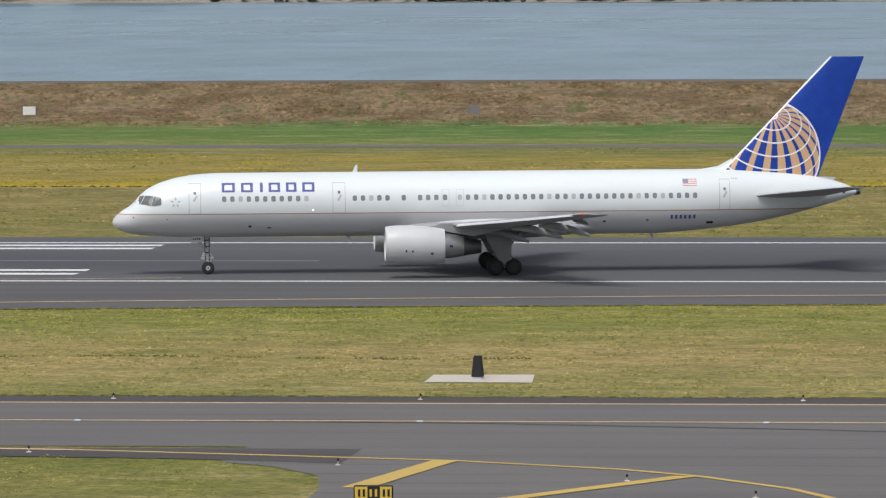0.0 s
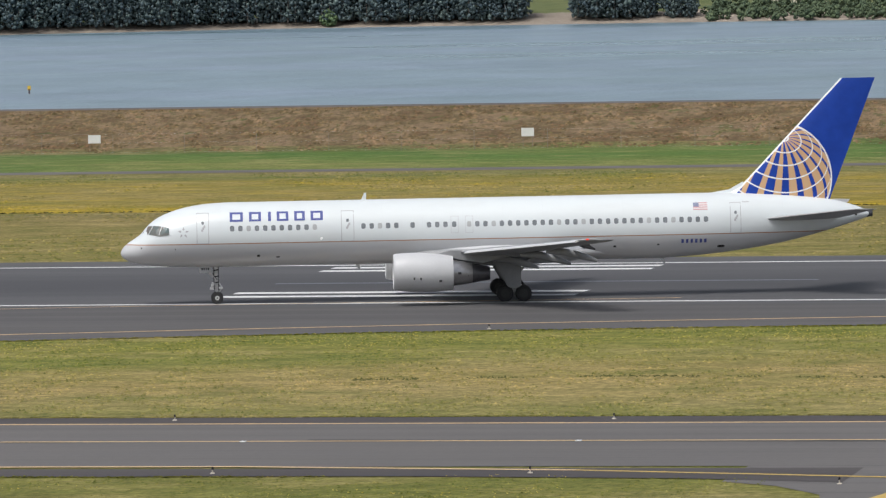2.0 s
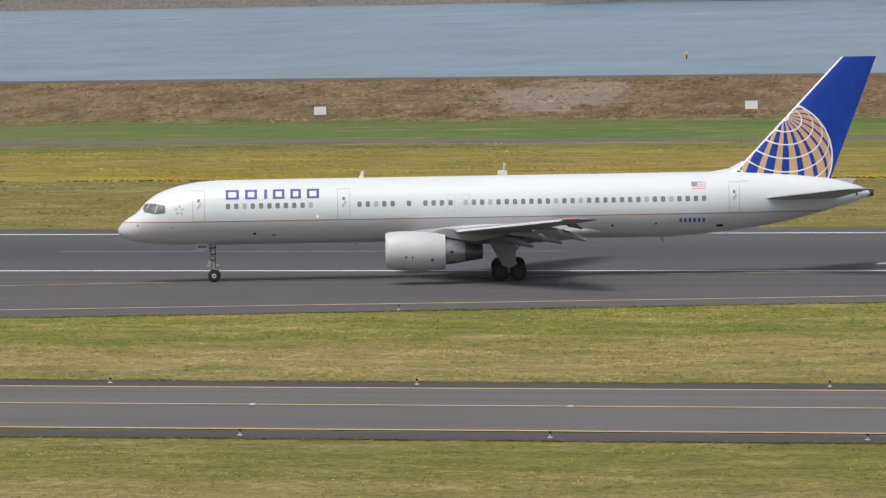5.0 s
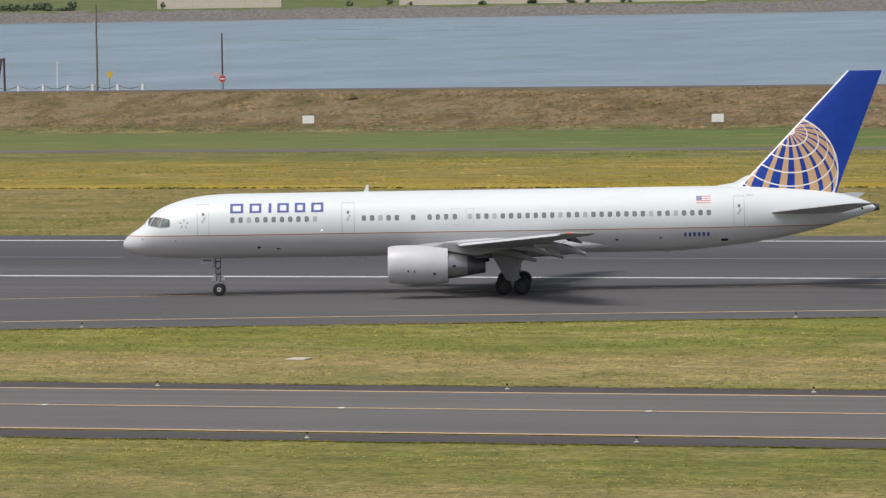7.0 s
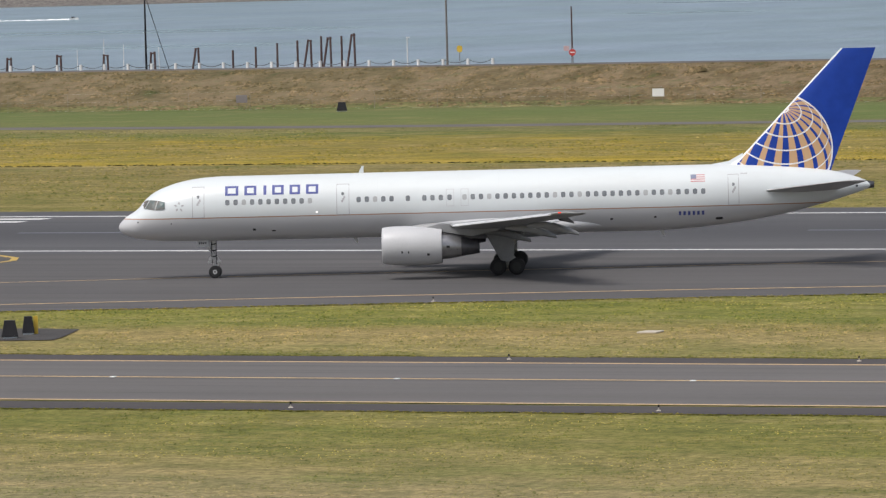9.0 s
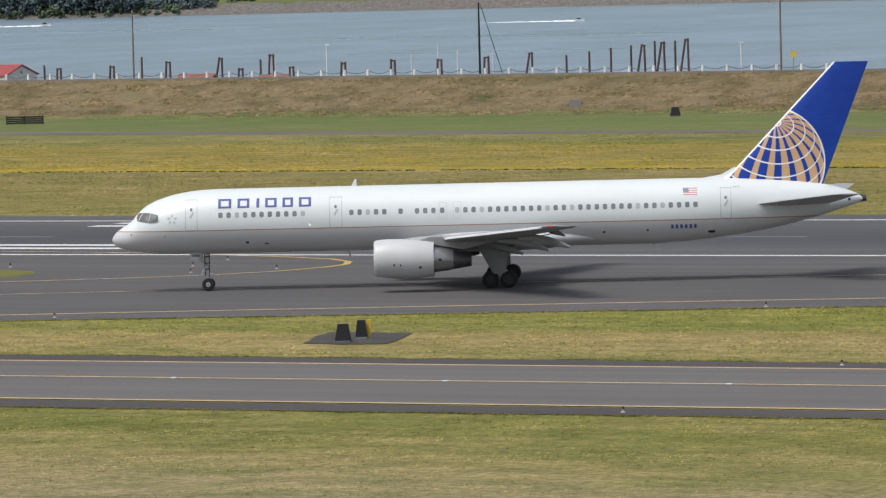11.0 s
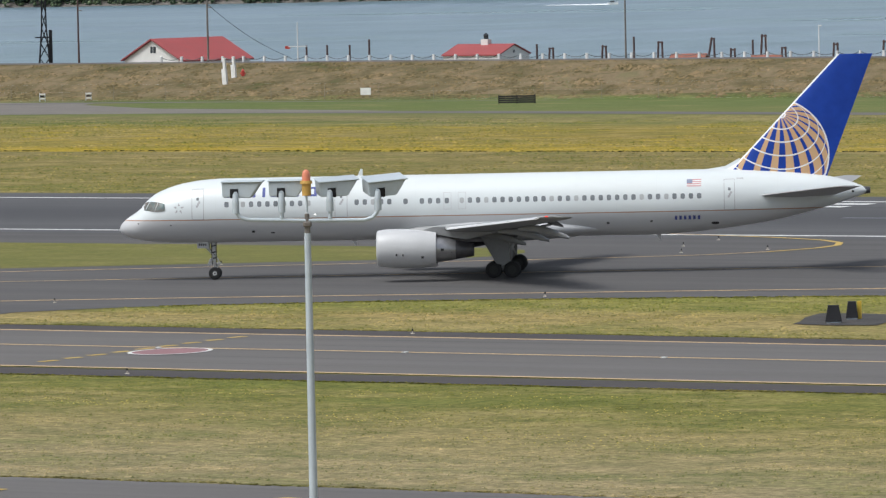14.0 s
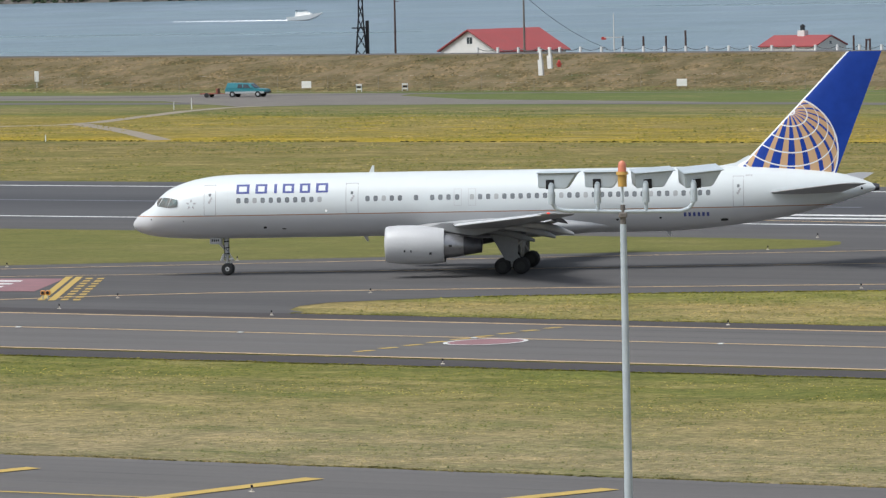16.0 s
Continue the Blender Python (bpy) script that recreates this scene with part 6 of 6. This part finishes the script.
for i in range(10):
    bm = bmesh.new()
    box(bm, -17 + i * 3.3, -15.2 + i * 3.3, -5.06, -4.98, 1.4, 3.4)
    part("window", bm, E_["glass"] if i % 3 else E_["white"], t)
for x0, x1, h in ((-822, -779, 4.2), (-742, -640, 3.6)):
    t = thing("bank_wall", "long pale concrete wall on the far bank", "wall", pose(0, shore_y((x0 + x1) / 2) + 17, -0.9, 0, 0, math.degrees(math.atan2(shore_y(x1) - shore_y(x0), x1 - x0))))
    t.location.x = (x0 + x1) / 2
    n = int((x1 - x0) / 6)
    for i in range(n):
        bm = bmesh.new()
        box(bm, (x0 - x1) / 2 + i * 6.0, (x0 - x1) / 2 + i * 6.0 + 5.95, -0.15, 0.15, 0, h, 0.02)
        part("panel", bm, M["concrete"], t)
# navigation mark and boats
t = thing("channel_marker", "yellow channel marker pile in the river", "marker", pose(-301.5, 1139.6, -5.0))
bm = bmesh.new()
tube(bm, (0, 0, 0), (0, 0, 1.5), 0.16, 0.14, 8)
part("timber", bm, E_["wood"], t)
bm = bmesh.new()
box(bm, -0.32, 0.32, -0.05, 0.05, 1.3, 2.1, 0.02)
part("board", bm, E_["yellow"], t)


def wake(parent, length, width, n, seed):
    """Broken foam patches trailing astern along -x."""
    r = np.random.default_rng(seed)
    bm = bmesh.new()
    for i in range(n):
        s = (i + r.uniform(0, 1)) / n
        x = -1.0 - s * length
        y = r.normal(0, width * (0.3 + 0.5 * s))
        L, W, hz = r.uniform(0.8, 2.6), r.uniform(0.25, 0.7), r.uniform(0.1, 0.5) * (1 - 0.7 * s)
        loft(bm, [[(x + L * q, y - W * k_, 0.02), (x + L * q, y, 0.02 + hz * k_), (x + L * q, y + W * k_, 0.02)] for q, k_ in ((-0.5, 0.1), (-0.1, 1.0), (0.5, 0.1))])
    return part("wake", bm, E_["foam"], parent, "white broken foam trail", kind="stuff")


cruiser = thing("motor_cruiser", "white motor cruiser throwing a wake", "boat")
bm = bmesh.new()
loft(bm, [[(u, -w, d), (u, w, d), (u, w * 0.75, max(0.1, k_ + 0.12)), (u, 0, k_), (u, -w * 0.75, max(0.1, k_ + 0.12))] for u, w, d, k_ in ((-4.8, 1.5, 1.05, -0.3), (-1, 1.65, 1.2, -0.2), (2.0, 1.45, 1.6, 0.2), (4.2, 0.85, 1.95, 0.9), (6.2, 0.05, 2.2, 1.95))])
part("hull", bm, E_["white"], cruiser, smooth=30)
bm = bmesh.new()
loft(bm, [[(u, -w, 1.2), (u, w, 1.2), (u, w * 0.8, d), (u, -w * 0.8, d)] for u, w, d in ((-2.2, 1.2, 2.3), (0.6, 1.2, 2.4), (2.6, 0.9, 1.75))])
part("cabin", bm, E_["white"], cruiser, smooth=30)
bm = bmesh.new()
loft(bm, [[(0.6 + e, -1.0, 2.15), (1.7 + e, -0.85, 1.62), (1.7 + e, 0.85, 1.62), (0.6 + e, 1.0, 2.15)] for e in (0.03, 0.1)])
part("windscreen", bm, E_["glass"], cruiser)
bm = bmesh.new()
tube(bm, (-1.8, -1.0, 2.1), (-1.4, -1.0, 2.8), 0.05)
tube(bm, (-1.8, 1.0, 2.1), (-1.4, 1.0, 2.8), 0.05)
box(bm, -2.2, 0.4, -1.1, 1.1, 2.78, 2.88, 0.03)
part("radar_arch", bm, E_["black"], cruiser)
wake(cruiser, 42, 0.7, 150, 3)
skis = []
for seed, length, q in ((7, 22.0, 1.0), (9, 30.0, 0.8)):
    j = thing("speedboat", "small fast speedboat with a white wake", "boat", group="speedboats on the river")
    bm = bmesh.new()
    loft(bm, [[(u * q, -w * q, d * q), (u * q, w * q, d * q), (u * q, w * 0.6 * q, 0.05), (u * q, -w * 0.6 * q, 0.05)] for u, w, d in ((-1.6, 0.6, 0.7), (0.3, 0.65, 0.75), (1.9, 0.08, 0.95))])
    part("hull", bm, E_["white"], j)
    bm = bmesh.new()
    box(bm, -0.8 * q, 0.4 * q, -0.35 * q, 0.35 * q, 0.6 * q, 1.15 * q, 0.06)
    part("console", bm, E_["black"], j)
    wake(j, length, 0.5, 110, seed)
    skis.append(j)

# ---- grass tufts and flowers ----
def tufts(name, xy, z, height, width, mat, label, category, seed, lie=0.05):
    """Leaning blades, three to a tuft, joined in one mesh."""
    r = np.random.default_rng(seed)
    n = len(xy)
    a = r.uniform(0, 2 * np.pi, (n, 3))
    h = r.uniform(height[0], height[1], (n, 3))
    w = r.uniform(width[0], width[1], (n, 3))
    d = np.stack([np.cos(a), np.sin(a), 0 * a], -1)
    c = np.concatenate([xy, z[:, None]], 1)[:, None, :]
    lean = np.stack([r.normal(0, lie, (n, 3)), r.normal(0, lie, (n, 3)), h], -1)
    v = np.stack([c - d * w[..., None], c + d * w[..., None], c + lean], 2)
    nrm = np.cross(v[:, :, 1] - v[:, :, 0], v[:, :, 2] - v[:, :, 0])
    turn = nrm[..., 1] > 0
    v[turn] = v[turn][:, [1, 0, 2]]
    me = bpy.data.meshes.new(name)
    m = n * 9
    me.vertices.add(m)
    me.vertices.foreach_set("co", v.reshape(-1))
    me.loops.add(m)
    me.loops.foreach_set("vertex_index", np.arange(m, dtype=np.int32))
    me.polygons.add(n * 3)
    me.polygons.foreach_set("loop_start", np.arange(0, m, 3, dtype=np.int32))
    me.update(calc_edges=True)
    me.materials.append(mat)
    return tagged(new(name, me), label, category, kind="stuff")


gr = np.random.default_rng(21)
edge_x = np.array([p[0] for p in GRASS_EDGE][::-1])
edge_y = np.array([p[1] for p in GRASS_EDGE][::-1])
rim = []
for x0, x1, y in ((-207, 14, 287.6), (-300, -55, 255.0), (-300, -60, 207.0)):
    x = gr.uniform(x0, x1, 3500)
    rim.append(np.stack([x, y + gr.normal(0, 0.12, 3500) + 0.15 * np.sin(x * 0.9)], 1))
x = gr.uniform(-205, 14, 4500)
rim.append(np.stack([x, np.interp(x, edge_x, edge_y) + gr.normal(-0.1, 0.25, 4500)], 1))
rim = np.concatenate(rim)
tufts("edge_weeds", rim, np.zeros(len(rim)), (0.02, 0.07), (0.05, 0.12), M["blades"], "ragged weeds along the pavement edges", "grass", 2, 0.12)
fl = np.concatenate([np.stack([gr.uniform(-205, 12, 16000), gr.uniform(318, 357, 16000)], 1), np.stack([gr.uniform(-205, -36, 6000), gr.uniform(225, 255, 6000)], 1)])
e = np.interp(fl[:, 0], edge_x, edge_y)
patch = np.array([noise.noise((a * 0.05, b * 0.2, 4.0)) for a, b in fl])
fl = fl[((fl[:, 1] < e - 0.3) & (fl[:, 1] > e - 13) & (patch > 0.0)) | ((fl[:, 1] < 260) & (patch > 0.2))]
tufts("meadow_flowers", fl, np.full(len(fl), 0.08), (0.02, 0.05), (0.015, 0.04), plain("yellow_petals", (0.50, 0.40, 0.08), 0.8, vary=0.2), "yellow meadow flowers in the grass", "flowers", 3)
x = gr.uniform(-520, 60, 2600)
dw = np.stack([x, 514.4 + gr.normal(0, 0.25, 2600) + 0.5 * np.sin(x * 0.05)], 1)
dw = dw[np.array([noise.noise((a * 0.11, 2.0, 4.0)) for a in x]) > -0.35]
tufts("ditch_weeds", dw, np.zeros(len(dw)), (0.03, 0.12), (0.1, 0.3), plain("dark_ditch_weeds", (0.09, 0.085, 0.04), 0.9, vary=0.3, spec=0.1), "dark weeds along a shallow field ditch", "weeds", 6, 0.1)


def scatter(n, x0, x1, y0, y1, keep=-0.25, grain=(0.09, 0.05), seed=1):
    """Uneven spread of tuft places that leaves bare patches."""
    r = np.random.default_rng(seed)
    p = np.stack([r.uniform(x0, x1, n), r.uniform(y0, y1, n)], 1)
    d = np.array([noise.noise((a * grain[0], b * grain[1], seed * 1.7)) for a, b in p])
    return p[d > keep]


def mounds(name, xy, z, height, width, mat, label, category, seed, tilt=0.0):
    """Low uneven five-sided tussocks, joined in one mesh."""
    r = np.random.default_rng(seed)
    n, q = len(xy), 5
    a = (np.arange(q)[None] + r.uniform(-0.3, 0.3, (n, q))) * 2 * np.pi / q
    w = r.uniform(width[0], width[1], (n, 1)) * r.uniform(0.6, 1.3, (n, q))
    h = r.uniform(height[0], height[1], n) * r.uniform(0.5, 1.0, n)
    foot = np.stack([xy[:, :1] + w * np.cos(a), xy[:, 1:] + w * np.sin(a), np.repeat(z[:, None], q, 1) + tilt * w * np.sin(a) - 0.03 - 0.6 * tilt], -1)
    tip = np.stack([xy[:, 0] + r.normal(0, 0.25, n) * w[:, 0], xy[:, 1] + r.normal(0, 0.25, n) * w[:, 0], z + h], -1)
    v = np.concatenate([foot, tip[:, None]], 1).reshape(-1, 3)
    i = np.arange(n)[:, None] * (q + 1)
    f = np.stack([i + np.arange(q)[None], i + (np.arange(q)[None] + 1) % q, np.repeat(i + q, q, 1)], -1).reshape(-1, 3)
    me = bpy.data.meshes.new(name)
    me.from_pydata(v.tolist(), [], f.tolist())
    me.polygons.foreach_set("use_smooth", [True] * len(me.polygons))
    me.materials.append(mat)
    return tagged(new(name, me), label, category, kind="stuff")


near = scatter(70000, -245, -36, 207.4, 254.6, -0.2, (0.35, 0.12), 31)
mounds("dry_tussocks", near, np.zeros(len(near)) - 0.02, (0.02, 0.09), (0.05, 0.15), M["mound"], "short dry tussocks of mown grass", "grass", 32)
strip = scatter(70000, -207, 14, 288, 357, -0.2, (0.35, 0.12), 33)
strip = strip[strip[:, 1] < np.interp(strip[:, 0], edge_x, edge_y) - 0.3]
pads = ((strip[:, 0] > -35.3) & (strip[:, 0] < -29.3) & (strip[:, 1] > 296) & (strip[:, 1] < 302)) | ((strip[:, 0] > -163.5) & (strip[:, 0] < -154.6) & (strip[:, 1] > 295.8) & (strip[:, 1] < 306.2))
strip = strip[~pads]
mounds("verge_tussocks", strip, np.zeros(len(strip)) - 0.02, (0.03, 0.13), (0.06, 0.2), M["mound"], "ragged grass tussocks between runway and taxiway", "grass", 34)
mead = scatter(65000, -440, 30, 433.5, 600, -0.15, (0.1, 0.05), 35)
mounds("meadow_tussocks", mead, np.zeros(len(mead)) - 0.02, (0.05, 0.18), (0.12, 0.35), M["mound"], "tufted meadow grass beyond the runway", "grass", 36)
slope = scatter(52000, -560, 30, 664.5, 692, -0.1, (0.3, 0.3), 37)
tree = BVHTree.FromPolygons([v.co for v in ground.data.vertices], [p.vertices for p in ground.data.polygons])
sz = np.array([tree.ray_cast(Vector((a, b, 50.0)), Vector((0, 0, -1)))[0].z for a, b in slope]) - 0.02
mounds("levee_tussocks", slope, sz, (0.08, 0.28), (0.25, 0.7), M["dry_mound"], "dry brown weeds and tussocks on the levee slope", "grass", 38, 0.17)
# a rut with dark weeds in the verge
x = gr.uniform(-66, -30, 500)
rut = np.stack([x, 313.4 + gr.normal(0, 0.3, 500) + 0.9 * np.sin(x * 0.21)], 1)
rut = rut[np.array([noise.noise((q * 0.35, 7.0, 1.0)) for q in x]) > -0.1]
mounds("rut_weeds", rut, np.zeros(len(rut)) - 0.02, (0.04, 0.13), (0.06, 0.2), plain("dark_rut_weeds", (0.085, 0.085, 0.03), 0.9, vary=0.3, spec=0.05), "dark weeds along a rut in the verge", "weeds", 39)


# ---- what moves ----
def motions():
    walk(plane, [(t, pose(x, y, 0, 0, 0, h)) for t, x, y, h in TAXI])
    # wheels roll with the way run
    ts = np.array([r[0] for r in TAXI])
    xy = np.array([r[1:3] for r in TAXI])
    fine = np.linspace(0, 16, 481)
    px, py = pchip(fine, ts, xy[:, 0]), pchip(fine, ts, xy[:, 1])
    run = np.concatenate([[0], np.cumsum(np.hypot(np.diff(px), np.diff(py)))])
    for ob, o, r in WHEELS:
        walk(ob, [(float(t), pose(*o, 0, -math.degrees(d / r) % 360, 0)) for t, d in zip(fine, run)])
    # the flaps run in while the airliner rolls out
    for ob, o, axis, s in FLAPS:
        rows = []
        for t, a in ((0.0, 30.0), (2.0, 29.0), (4.0, 26.0), (8.0, 18.0), (12.0, 8.0), (16.0, 2.0)):
            q = Matrix.Rotation(radians(a) * s, 4, axis)
            rows.append((t, Matrix.Translation(o + Vector((0.012 * a, 0, -0.004 * a))) @ q))
        walk(ob, rows)
    # boats under way
    walk(cruiser, [(0.0, pose(-1158.0, 1376.0, -4.4)), (16.0, pose(-983.5, 1376.0, -4.4))])
    walk(skis[0], [(0.0, pose(-1098.0, 1660.0, -4.4)), (11.0, pose(-979.0, 1660.0, -4.4)), (12.5, pose(-964.0, 1660.0, -4.4)), (14.5, pose(-949.0, 1660.0, -4.4)), (16.0, pose(-938.0, 1660.0, -4.4))])
    walk(skis[1], [(0.0, pose(-1057.0, 1582.0, -4.4)), (16.0, pose(-625.0, 1582.0, -4.4))])


motions()
